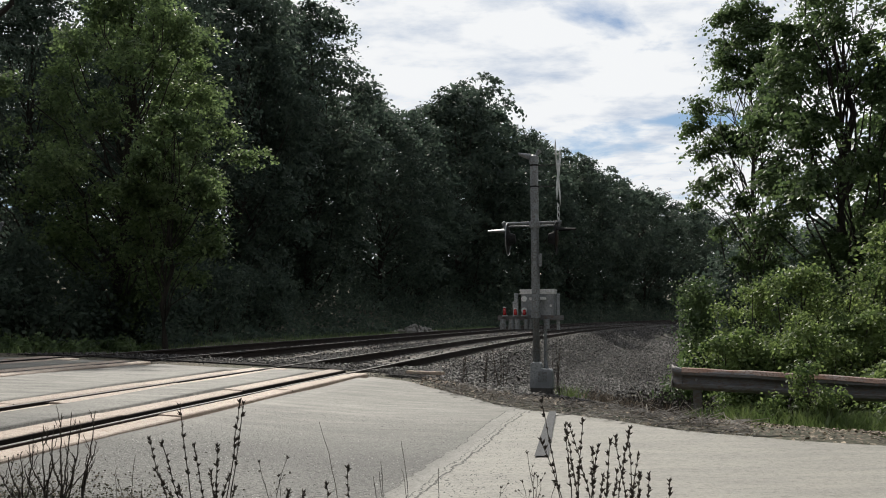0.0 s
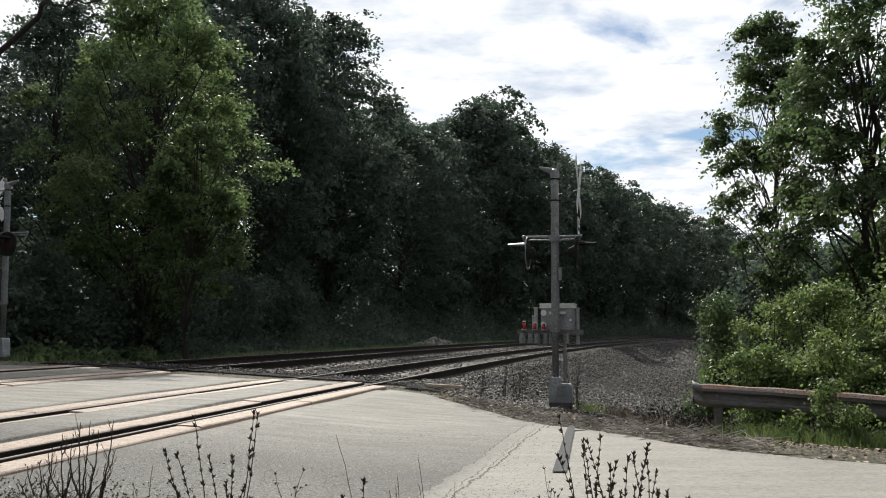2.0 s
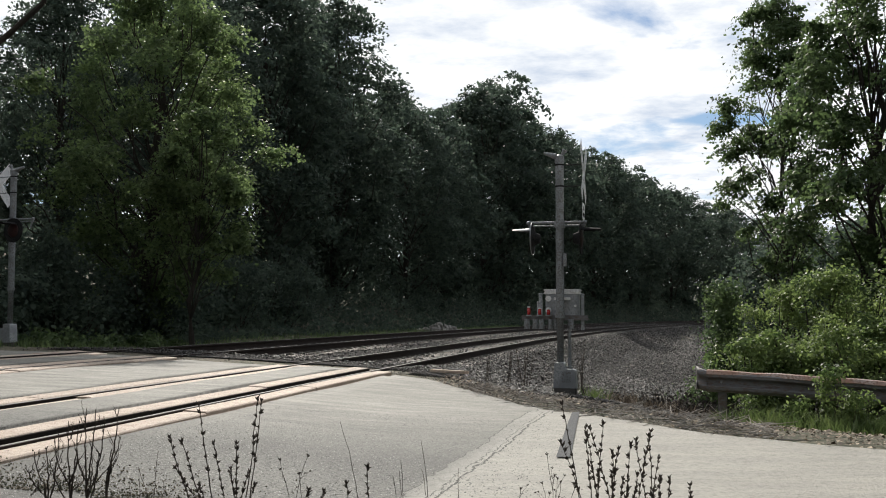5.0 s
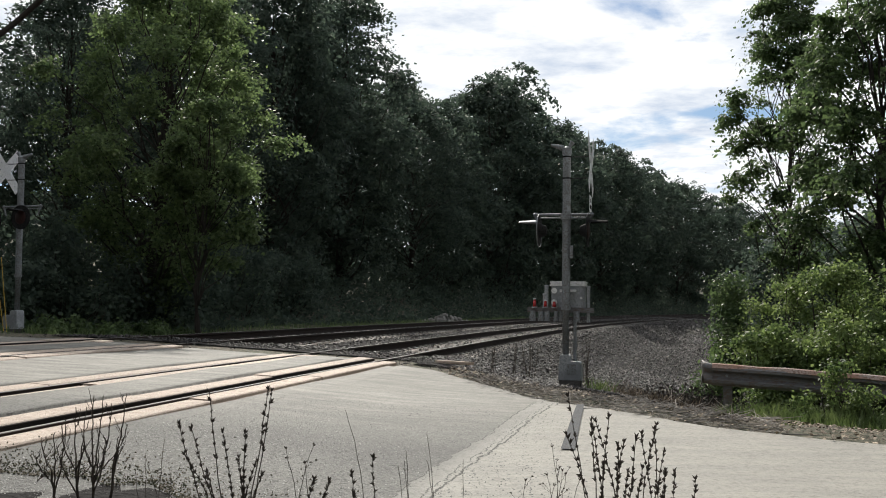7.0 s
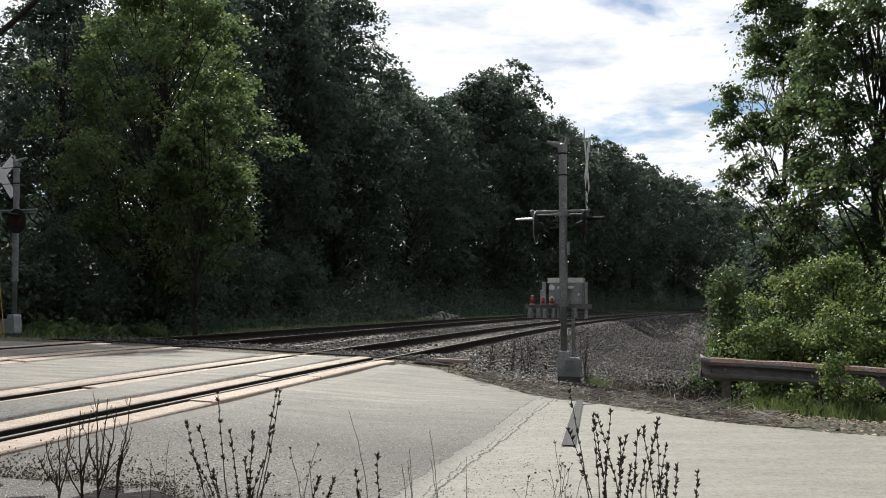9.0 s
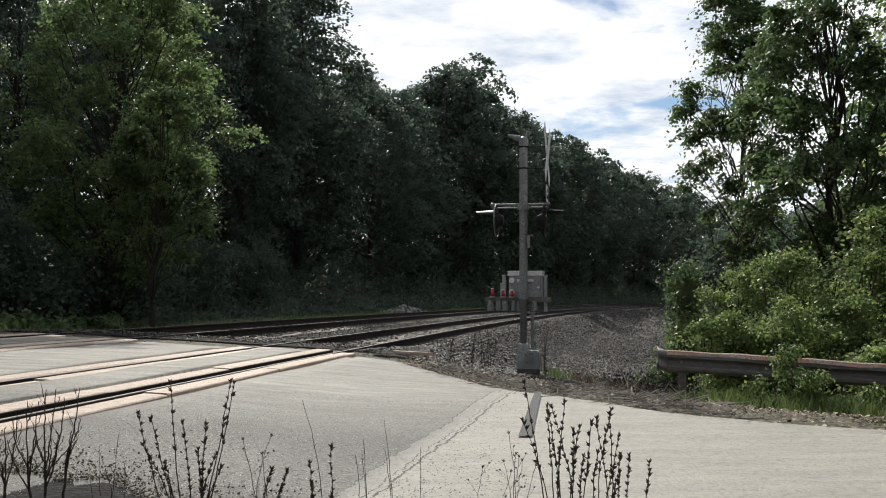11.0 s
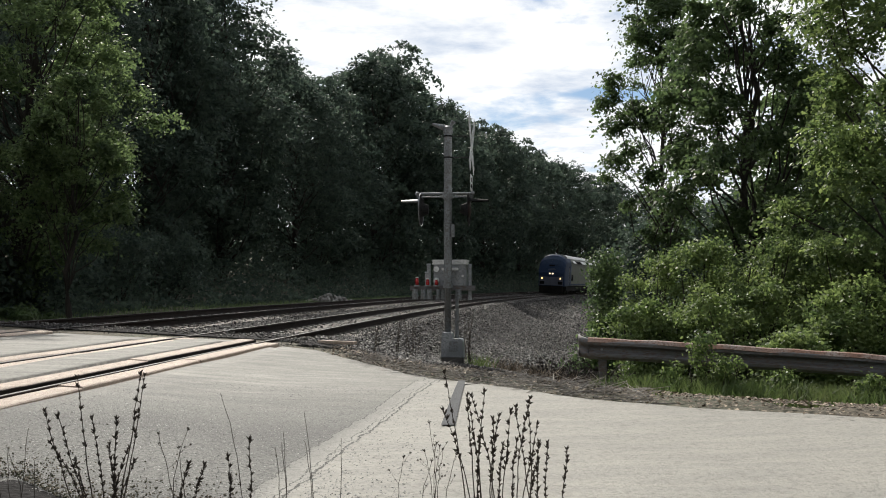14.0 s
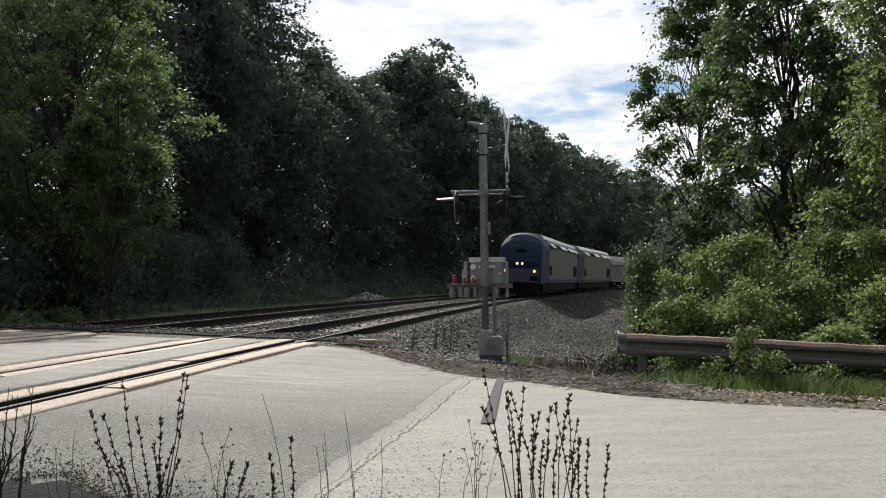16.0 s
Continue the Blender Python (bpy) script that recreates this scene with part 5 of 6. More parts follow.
def build_weeds():
    y = 4.2
    spiky, bare, fine = "dead brown weed stalks with spiky seed heads", "bare twiggy dead weed stalks in the verge", "thin dry stalks with small round seed heads"
    WEEDS.append(make_shrub_stalks(bare, [
        (-1.70, (-1.726, 0.10), [(-1.80, 0.25), (-1.79, 0.19), (-1.70, 0.275), (-1.67, 0.33), (-1.77, 0.07)]),
        (-1.59, (-1.617, 0.11), [(-1.70, 0.30), (-1.64, 0.39), (-1.60, 0.38), (-1.68, 0.22), (-1.565, 0.29), (-1.56, 0.15)]),
        (-1.54, (-1.536, 0.12), [(-1.555, 0.445), (-1.496, 0.44), (-1.45, 0.415), (-1.47, 0.26), (-1.565, 0.24), (-1.39, 0.31), (-1.51, 0.23)]),
        (-1.48, (-1.445, 0.15), [(-1.40, 0.445), (-1.41, 0.235), (-1.44, 0.25)])], y, 1))
    WEEDS.append(make_weed(spiky, [(-0.97, -1.19, 0.3), (-0.92, -1.09, 0.31), (-0.9, -1.04, 0.45), (-0.88, -0.98, 0.27), (-0.87, -0.87, 0.27), (-0.85, -0.9, 0.16), (-0.9, -0.77, 0.47), (-0.88, -0.76, 0.46), (-0.9, -0.83, 0.13), (-0.88, -0.8, 0.07), (-1.0, -1.06, 0.08), (-0.96, -1.11, 0.19)], y, 2, 2))
    WEEDS.append(make_weed(fine, [(-0.56, -0.68, 0.2), (-0.59, -0.56, 0.21), (-0.55, -0.59, 0.14)], y, 1, 3, 0.0024))
    WEEDS.append(make_weed(spiky, [(-0.27, -0.28, 0.18), (-0.34, -0.38, 0.08), (-0.58, -0.55, 0.07), (-0.53, -0.49, 0.04)], y, 2, 4, 0.003))
    WEEDS.append(make_weed("bare thin grass stalks in the verge", [(-0.31, -0.41, 0.37), (-0.12, -0.16, 0.14), (-0.14, -0.13, 0.17), (0.01, -0.04, 0.26), (-0.01, -0.03, 0.14), (-0.13, -0.14, 0.14), (0.1, 0.13, 0.14)], y, 0, 5, 0.0024))
    WEEDS.append(make_weed(spiky, [(0.72, 0.62, 0.43), (0.75, 0.6, 0.27), (0.75, 0.71, 0.33), (0.75, 0.73, 0.29), (0.84, 0.75, 0.31), (0.81, 0.81, 0.34), (0.83, 0.82, 0.23), (0.81, 0.87, 0.22), (0.77, 0.77, 0.13)], y, 2, 6, 0.0036))
    WEEDS.append(make_weed(spiky, [(0.86, 0.92, 0.25), (1.01, 0.93, 0.28), (0.98, 0.99, 0.3), (0.96, 1.04, 0.3), (0.94, 1.04, 0.19), (0.88, 0.87, 0.1), (0.94, 0.96, 0.11)], y, 2, 16, 0.0034))
    WEEDS.append(make_weed(fine, [(0.54, 0.53, 0.22), (0.57, 0.56, 0.12), (0.56, 0.59, 0.09), (0.55, 0.52, 0.07), (0.58, 0.61, 0.07), (0.57, 0.66, 0.06), (0.41, 0.42, 0.04), (0.52, 0.55, 0.03)], y, 1, 7, 0.0022))
    WEEDS.append(make_weed(spiky, [(1.0, 1.07, 0.08), (1.08, 1.1, 0.09), (1.15, 1.17, 0.08), (1.01, 1.04, 0.02)], y, 2, 8, 0.003))
    WEEDS.append(make_weed("bare thin grass stalks in the verge", [(-1.26, -1.31, 0.16), (-1.26, -1.29, 0.19), (-1.26, -1.25, 0.24), (-1.24, -1.18, 0.12), (-1.27, -1.34, 0.11)], y, 0, 9, 0.002))


# ---- verge, grass, litter ----
def blades(name, places, heights, seed, material, width=0.012):
    """Grass blades: bent tapering strips, one mesh."""
    rng = np.random.RandomState(seed)
    n = len(places)
    a = rng.uniform(0, 6.28, n)
    side = np.stack([np.cos(a), np.sin(a), np.zeros(n)], 1) * width
    lean = rng.normal(size=(n, 3)) * 0.28; lean[:, 2] = 1
    h = np.asarray(heights)[:, None]
    p = np.asarray(places)
    bend = np.stack([rng.normal(size=n) * 0.25, rng.normal(size=n) * 0.25, -rng.uniform(0.0, 0.15, n)], 1)
    v = np.stack([p - side, p + side, p + lean * h * 0.55 + side * 0.7, p + lean * h * 0.55 - side * 0.7, p + (lean + bend) * h + side * 0.15, p + (lean + bend) * h - side * 0.15], 1)
    f = np.array([(0, 1, 2, 3), (3, 2, 4, 5)])[None] + 6 * np.arange(n)[:, None, None]
    return raw(name, v.reshape(-1, 3), f.reshape(-1, 4), material)


def build_verge():
    # rough edge of earth where the camera stands
    rng = np.random.RandomState(12)
    xs = np.arange(-3.0, 6.01, 0.2)
    front = 4.15 + np.convolve(rng.uniform(-0.35, 0.35, len(xs) + 4), np.ones(4) / 4, "same")[:len(xs)] + np.interp(xs, (-6, -2.4, -1.5, -0.8, 0, 6), (1.2, 1.15, 0.98, 0.4, 0.1, -0.4))
    u = np.linspace(0, 1, 24)
    X = np.broadcast_to(xs[None], (24, len(xs)))
    Y = -3 + (front[None] + 3) * u[:, None]
    s, d = track_place(X.ravel(), Y.ravel())
    z = road_height(d) + 0.03 * (1 - u[:, None] ** 6 * 1.4 + 0 * X).ravel() + rng.uniform(-0.012, 0.012, X.size)
    idx = np.arange(X.size).reshape(X.shape)
    f = np.stack([idx[:-1, :-1], idx[:-1, 1:], idx[1:, 1:], idx[1:, :-1]], -1).reshape(-1, 4)
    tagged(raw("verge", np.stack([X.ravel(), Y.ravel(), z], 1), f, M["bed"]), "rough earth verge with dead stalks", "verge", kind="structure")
    # clods and dirt strewn from the verge over the road
    n = 3500
    x = rng.uniform(-3.0, -0.4, n)
    y = np.interp(x, xs, front) + rng.exponential(0.22, n) - 0.1
    s, d = track_place(x, y)
    size = rng.uniform(0.003, 0.009, n)
    tagged(stones("dirt_clods", np.stack([x, y, road_height(d) + size * 0.4], 1), size, M["soil"], 19), "dark clods of earth strewn over the road edge", "dirt", kind="stuff")
    # proud grit in the worn asphalt
    n = 42000
    x = rng.uniform(-4.2, 3.0, n); y = 4.7 + 5.0 * rng.uniform(0, 1, n) ** 1.6
    s, d = track_place(x, y)
    ok = (d < -0.6) & (x < 0.2 * (y - 5.2) + rng.uniform(-0.6, 0.9, n))
    x, y, d = x[ok], y[ok], d[ok]
    n = len(x)
    z = road_height(d) + 0.012 * np.sin(x * 1.3 + y * 0.7) * np.sin(y * 0.9 - x * 0.4) - 0.001
    r = rng.uniform(0.003, 0.009, n)
    a = rng.uniform(0, 6.28, n)
    ring = [np.stack([x + np.cos(a + k * 1.571) * r * rng.uniform(0.6, 1.3, n), y + np.sin(a + k * 1.571) * r * rng.uniform(0.6, 1.3, n), z], 1) for k in range(4)]
    tip = np.stack([x + rng.uniform(-0.3, 0.3, n) * r, y + rng.uniform(-0.3, 0.3, n) * r, z + r * rng.uniform(0.5, 1.1, n)], 1)
    v = np.stack(ring + [tip], 1)
    f = np.array([(0, 1, 4), (1, 2, 4), (2, 3, 4), (3, 0, 4)])[None] + 5 * np.arange(n)[:, None, None]
    tagged(raw("road_grit", v.reshape(-1, 3), f.reshape(-1, 3), M["grit"]), "coarse grey aggregate standing proud of the asphalt", "grit", kind="stuff")
    # narrow grey strip across the pale road
    strip = []
    for x, y, w in [(1.65 - 0.63 * k / 12, 10.45 - 3.35 * k / 12, 0.042 + 0.013 * k / 12) for k in range(13)]:
        for k in (-1, 1):
            s1, d1 = track_place([x + k * w], [y])
            strip.append((x + k * w, y, float(road_height(d1)[0]) + 0.012 * math.sin((x + k * w) * 1.3 + y * 0.7) * math.sin(y * 0.9 - (x + k * w) * 0.4) + 0.012))
    tagged(raw("road_patch", strip, [(2 * k, 2 * k + 1, 2 * k + 3, 2 * k + 2) for k in range(12)], M["patch"]), "narrow blue-grey strip on the road", "road patch", kind="structure")
    # grass below and before the guardrail
    n = 30000
    t = rng.uniform(0.02, 1, n) ** 1.2 * 11
    way = Vector((3.23, -1.34, 0)).normalized()
    off = rng.normal(-0.3, 0.42, n)
    x = 3.4 + way.x * t - way.y * off
    y = 11.3 + way.y * t + way.x * off
    s, d = track_place(x, y)
    ok = (s > road_end(d) + 0.28) & (rng.uniform(size=n) < np.interp(t, (0, 0.4, 0.9, 2.0), (0.06, 0.15, 0.6, 1.0)))
    x, y, s, d = x[ok], y[ok], s[ok], d[ok]
    z = ground_height(s, d) - 0.02
    h = rng.uniform(0.10, 0.40, len(x)) * np.interp(t[ok], (0, 0.6, 2.2), (0.5, 0.8, 1.0)) * np.interp(off[ok], (-1.4, -0.9, 0), (0.4, 0.8, 1.1))
    tagged(blades("grass", np.stack([x, y, z], 1), h, 3, M["grass"], 0.009), "bright green uncut grass along the guardrail", "grass", kind="stuff")
    # tall weeds that lean over the beam
    r3 = random.Random(17)
    for i, (t0, h0) in enumerate(((1.45, 0.80), (1.7, 0.6), (2.35, 0.55), (3.2, 0.5), (1.1, 0.4), (4.0, 0.5))):
        px, py = 3.4 + way.x * t0 - 0.18, 11.3 + way.y * t0 - 0.38
        bl = [(r3.uniform(-0.12, 0.12), r3.uniform(-0.1, 0.1), h0 * r3.uniform(0.3, 1.0), 0.09, 0.11) for _ in range(9)]
        make_bush("tall_weed", "leafy green weed standing before the guardrail", bl, 900, 0.045, 90 + i, M["leaf_bush"], at_place(px, py), "weed", group="weeds before the guardrail")
    # grass strip beyond the far track
    n = 9000
    s = rng.uniform(15.5, 75, n); d = rng.uniform(7.0, 10.5, n)
    x, y = on_track(s, d)
    tagged(blades("grass", np.stack([x, y, ground_height(s, d) - 0.02], 1), rng.uniform(0.05, 0.25, n), 4, M["leaf_edge"], 0.012), "green grass strip between the far track and the wood", "grass", kind="stuff")
    # inside the curve: low growth
    n = 30000
    s = rng.uniform(17, 150, n); d = -6.4 - rng.uniform(0, 1, n) ** 1.3 * 24
    x, y = on_track(s, d)
    hmax = 0.25 + 1.6 * np.clip((-6.6 - d) / 4, 0, 1)
    z = ground_height(s, d) + rng.uniform(0, 1, n) * hmax
    out = rng.normal(size=(n, 3)); out /= np.linalg.norm(out, axis=1)[:, None]
    tagged(leaves("undergrowth", np.stack([x, y, z], 1), out, 0.26, M["leaf_near"], None, 6), "tangled green undergrowth inside the curve", "undergrowth", kind="stuff")
    # dry leaf litter and sticks where the road meets the bank
    n = 8500
    d = -rng.uniform(1.2, 12, n)
    s = road_end(d) + rng.normal(0.6, 0.6, n) + np.interp(d, (-6, -4, -2), (0.2, 0.6, 0.2))
    ok = s > road_end(d) - 0.25
    s, d = s[ok], d[ok]
    x, y = on_track(s, d)
    out = rng.normal(size=(len(s), 3)) * 0.3 + np.array([0, 0, 1]); out /= np.linalg.norm(out, axis=1)[:, None]
    z = np.maximum(ground_height(s, d), np.where(s < road_end(d), road_height(d), -9)) + rng.uniform(0.005, 0.04, len(s))
    tagged(leaves("leaf_litter", np.stack([x, y, z], 1), out, rng.uniform(0.025, 0.058, len(s)), M["straw"], None, 7, 1.0), "dry tan leaf litter and chips at the road edge", "leaf litter", kind="stuff")
    n = 1100
    d = -rng.uniform(1.9, 5.6, n); s = road_end(d) + rng.uniform(0.1, 1.0, n) ** 1.6 * 2.4 * np.interp(d, (-4.9, -2.6), (0.9, 0.5))
    x, y = on_track(s, d)
    z = ground_height(s, d)
    bm = bmesh.new()
    r2 = random.Random(4)
    for i in range(len(x)):
        a = Vector((x[i], y[i], z[i] + 0.02)); w = Vector((r2.uniform(-1, 1), r2.uniform(-1, 1), r2.uniform(0, 0.16))).normalized()
        rod(bm, a, a + w * r2.uniform(0.05, 0.36), r2.uniform(0.003, 0.007), 0.002, 4, False)
    tagged(part("dead_sticks", bm, M["deadwood"]), "pale dead sticks and stems on the bank", "sticks", kind="stuff")
    # dry grass tufts on the bank beside the mast
    for i, (px, py) in enumerate(((2.45, 13.6), (3.1, 12.9), (3.5, 12.6), (2.9, 13.5), (2.75, 13.2), (3.3, 13.3), (3.75, 12.2))):
        k = 150
        bx, by = px + rng.normal(0, 0.12, k), py + rng.normal(0, 0.12, k)
        ss, dd = track_place(bx, by)
        ob = blades("grass_tuft", np.stack([bx, by, ground_height(ss, dd) - 0.02], 1), rng.uniform(0.08, 0.30, k), 20 + i, M["grass"] if i == 0 else M["straw"], 0.006)
        tagged(ob, "tuft of green grass beside the mast" if i == 0 else "tuft of dry brown grass on the bank", "grass tuft", "grass tufts by the mast", kind="stuff")
    # thin dead stems standing in the ballast
    for i, (px, py, h) in enumerate(((1.35, 16.3, 0.95), (1.55, 15.6, 0.8), (1.75, 16.8, 1.0), (2.85, 17.5, 1.25), (2.75, 16.6, 0.9), (0.95, 15.4, 0.6))):
        gz = ground_at(px, py)
        t = thing("dead_stem", "thin dead brown stems standing in the ballast", "dead weed", Matrix.Translation((px, py, gz)), "dead stems in the ballast")
        bm = bmesh.new()
        for k in range(4):
            a = Vector((r2.uniform(-0.06, 0.06), 0, -0.03)); b = a + Vector((r2.uniform(-0.12, 0.12), r2.uniform(-0.1, 0.1), h * r2.uniform(0.7, 1)))
            limb(bm, a, b, 0.006, 0.002, r2, 0.05, 4, 4)
            for q in range(6):
                p = a.lerp(b, r2.uniform(0.4, 1))
                rod(bm, p, p + Vector((r2.uniform(-1, 1), r2.uniform(-1, 1), 1)).normalized() * 0.06, 0.003, 0.001, 4, False)
        part("stem", bm, M["dry"], t)
    # a few loose bits on the road and a plank beside the rail
    bm = bmesh.new()
    x, y = (float(v) for v in on_track(15.3, -1.15))
    box(bm, -0.45, 0.45, -0.04, 0.04, 0, 0.05, bevel=0.006)
    ob = part("loose_board", bm, M["timber"])
    ob.matrix_basis = Matrix.Translation((x, y, ground_at(x, y) + 0.05)) @ Matrix.Rotation(radians(-48), 4, "Z")
    tagged(ob, "weathered loose board lying in the ballast", "board")
    # pale stone lumps standing in for a sunlit clump of weeds
    rng2 = np.random.RandomState(3)
    x0, y0 = (float(v) for v in on_track(51, 8.3))
    th = rng2.uniform(0, 6.28, 160); rr = rng2.uniform(0, 1.2, 160)
    pl = np.stack([x0 + np.cos(th) * rr * 1.3, y0 + np.sin(th) * rr, ground_at(x0, y0) + (1.2 - rr) * 0.45 * rng2.uniform(0.2, 1, 160)], 1)
    tagged(stones("pale_heap", pl, rng2.uniform(0.08, 0.2, 160), M["concrete"], 5), "pale lumps standing in for sunlit weeds beyond the far track", "rubble", kind="stuff")


build_signals()
build_guardrail()
build_weeds()
build_verge()


# ---- the train ----
def glass_mat():
    m = mat("cab_glass", (0.022, 0.040, 0.080), 0.4, second=(0.024, 0.044, 0.085), spec=0.12)
    return m


T = {
    # train paints darkened: its shaded sides and front are put into these colours
    "silver": mat("shaded_silver_paint", (0.092, 0.102, 0.074), 0.55, 0.0, second=(0.074, 0.083, 0.060), scale=1.2, fine=14, third=(0.10, 0.106, 0.084), spec=0.2),
    "pale": mat("pale_front_paint", (0.10, 0.11, 0.145), 0.6, second=(0.08, 0.088, 0.12), scale=2, fine=20, spec=0.3),
    "blue": mat("dark_blue_paint", (0.020, 0.038, 0.080), 0.6, second=(0.016, 0.030, 0.066), scale=2, fine=20, spec=0.12),
    # roof silver is bright with the light on its tilted panels
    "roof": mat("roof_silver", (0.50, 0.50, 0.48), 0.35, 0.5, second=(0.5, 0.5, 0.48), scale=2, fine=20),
    # underframe and wheels: grime, plus the shade under the body in the colour
    "under": mat("grimy_shaded_underframe", (0.010, 0.010, 0.010), 0.9, second=(0.016, 0.014, 0.013), scale=3, fine=30, spec=0.08),
    "wheel": mat("shaded_wheel_steel", (0.016, 0.014, 0.013), 0.8),
    "grille": mat("dark_grille", (0.012, 0.012, 0.013), 0.9, spec=0.05),
    "steel": mat("shaded_fluted_stainless", (0.11, 0.115, 0.115), 0.55, 0.2, second=(0.08, 0.083, 0.082), scale=1, fine=30, stretch=(0.2, 1, 6)),
    "glass": glass_mat(),
    "head": glow_mat("headlight_glow", (1.0, 0.74, 0.50), 2.2),
    "ditch": glow_mat("ditch_light_glow", (1.0, 0.58, 0.24), 2.2),
    "emblem": mat("faded_emblem", (0.10, 0.115, 0.15), 0.6, spec=0.1),
    "marker": mat("pale_marking", (0.6, 0.62, 0.66), 0.5),
}


def hull(half, top, side_top, floor, n=9):
    """Half-rounded carbody section in (y, z), anticlockwise from the lower right."""
    pts = [(-half, floor), (-half, side_top)]
    for i in range(1, n):
        a = math.pi * (1 - i / n)
        pts.append((math.cos(a) * half, side_top + math.sin(a) ** 0.8 * (top - side_top)))
    pts += [(half, side_top), (half, floor)]
    return pts


def bogie(parent, x, wheels, wheel_r):
    bm = bmesh.new()
    half = (wheels - 1) * 1.25 / 2 + 0.55
    for y in (-1.0, 1.0):
        box(bm, x - half, x + half, y - 0.09, y + 0.09, 0.55, 0.85, bevel=0.03)
        for k in range(wheels):
            q = x + (k - (wheels - 1) / 2) * 1.6
            box(bm, q - 0.18, q + 0.18, y - 0.13, y + 0.13, 0.36, 0.66, bevel=0.02)
    box(bm, x - 0.5, x + 0.5, -0.95, 0.95, 0.6, 0.95)
    b = part("bogie", bm, T["under"], parent)
    for k in range(wheels):
        q = x + (k - (wheels - 1) / 2) * 1.6
        for y in (-0.75, 0.75):
            bm = bmesh.new()
            rod(bm, (q, y - 0.065, wheel_r), (q, y + 0.065, wheel_r), wheel_r, seg=22)
            s = 1 if y > 0 else -1
            rod(bm, (q, y - s * 0.07, wheel_r), (q, y - s * 0.055, wheel_r), wheel_r + 0.025, seg=22)
            part("wheel", bm, T["wheel"], b)


def make_locomotive(label, lead):
    t = thing("locomotive", label, "locomotive", None, "vehicles of the train")
    L, hw = 10.4, 1.50
    secs = [(-L, hw, 4.30, 3.25, 1.02), (-L + 0.25, hw + 0.02, 4.38, 3.3, 1.0), (6.4, hw + 0.02, 4.38, 3.3, 1.0), (7.1, hw + 0.01, 4.37, 3.25, 1.0)]
    bm = bmesh.new()
    loft(bm, [[(x, y, z) for y, z in hull(h, tp, st, fl)] for x, h, tp, st, fl in secs])
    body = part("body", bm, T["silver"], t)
    # the cab front: steep windscreen face over a blunt nose
    bm = bmesh.new()
    nose = [(7.1, 1.51, 4.37, 3.25, 1.0), (8.16, 1.50, 4.36, 3.22, 1.0), (9.1, 1.50, 4.35, 3.2, 0.98), (9.55, 1.49, 4.24, 3.12, 0.95), (9.95, 1.47, 3.85, 2.95, 0.92), (10.25, 1.44, 3.20, 2.62, 0.90), (10.45, 1.38, 2.60, 2.28, 0.90), (10.52, 1.26, 2.42, 2.15, 0.92)]
    loft(bm, [[(x, y, z) for y, z in hull(h, tp, st, fl, 15)] for x, h, tp, st, fl in nose])
    face = part("cab_front", bm, T["blue"], t, "dark blue rounded cab front")

    def crown(x, y):
        for p, q in zip(nose, nose[1:]):
            if x <= q[0]:
                break
        u = (x - p[0]) / (q[0] - p[0])
        h, tp, st = (p[i] + (q[i] - p[i]) * u for i in (1, 2, 3))
        return st + max(0.0, 1 - (y / h) ** 2) ** 0.4 * (tp - st)

    def on_face(y, z, out):
        lo, hi = 8.2, 10.52
        for _ in range(30):
            m = (lo + hi) / 2
            if crown(m, y) > z:
                lo = m
            else:
                hi = m
        return Vector((lo + out * 0.8, y, z + out * 0.55))

    def pane(corners, out=0.02, n=5):
        """A plate that lies on the curved face between four (y, z) corners."""
        bm = bmesh.new()
        a, b, c, d = corners
        rows = []
        for i in range(n + 1):
            u = i / n
            top = (a[0] + (b[0] - a[0]) * u, a[1] + (b[1] - a[1]) * u)
            low = (d[0] + (c[0] - d[0]) * u, d[1] + (c[1] - d[1]) * u)
            front = [on_face(top[0] + (low[0] - top[0]) * k / 3, top[1] + (low[1] - top[1]) * k / 3, out) for k in range(4)]
            rows.append(front + [v - Vector((0.05, 0, 0.04)) for v in front[::-1]])
        loft(bm, rows)
        return bm
    bm = bmesh.new()
    rings = [[(x, y, z) for y, z in ((-w, 1.0), (-w, 1.98), (-w * 0.5, 1.90), (w * 0.5, 1.90), (w, 1.98), (w, 1.0))] for x, w in ((10.38, 1.385), (10.53, 1.27), (10.545, 1.16))]
    loft(bm, rings)
    part("nose_panel", bm, T["pale"], face, "pale grey lower nose panel")
    bm = bmesh.new()
    loft(bm, [[(x, y, z + 0.004) for y, z in hull(h, tp, st, st - 0.02)] for x, h, tp, st, fl in ((-L + 0.02, 1.28, 4.31, 3.95, 0), (8.6, 1.28, 4.42, 3.98, 0))])
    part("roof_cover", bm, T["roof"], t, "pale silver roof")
    # windscreens
    for s in (-1, 1):
        part("windscreen", pane([(s * 0.05, 4.08), (s * 1.0, 3.92), (s * 1.2, 3.2), (s * 0.05, 3.32)]), T["glass"], face)
        bm = bmesh.new()
        rod(bm, (10.40, s * 0.17, 2.24), (10.57, s * 0.17, 2.24), 0.075, seg=16)
        part("headlight", bm, T["head"], face, "round glowing twin headlight")
        bm = bmesh.new()
        rod(bm, (10.40, s * 1.0, 1.74), (10.58, s * 1.0, 1.74), 0.085, seg=14)
        part("ditch_light", bm, T["ditch"], face, "amber glowing ditch light")
        bm = bmesh.new()
        box(bm, 10.40, 10.56, s * 0.98 - 0.26, s * 0.98 + 0.26, 1.08, 1.44, bevel=0.02)
        part("step_recess", bm, T["grille"], face)
    part("number_panel", pane([(-0.3, 3.2), (0.3, 3.2), (0.3, 3.04), (-0.3, 3.04)], 0.025), T["grille"], face)
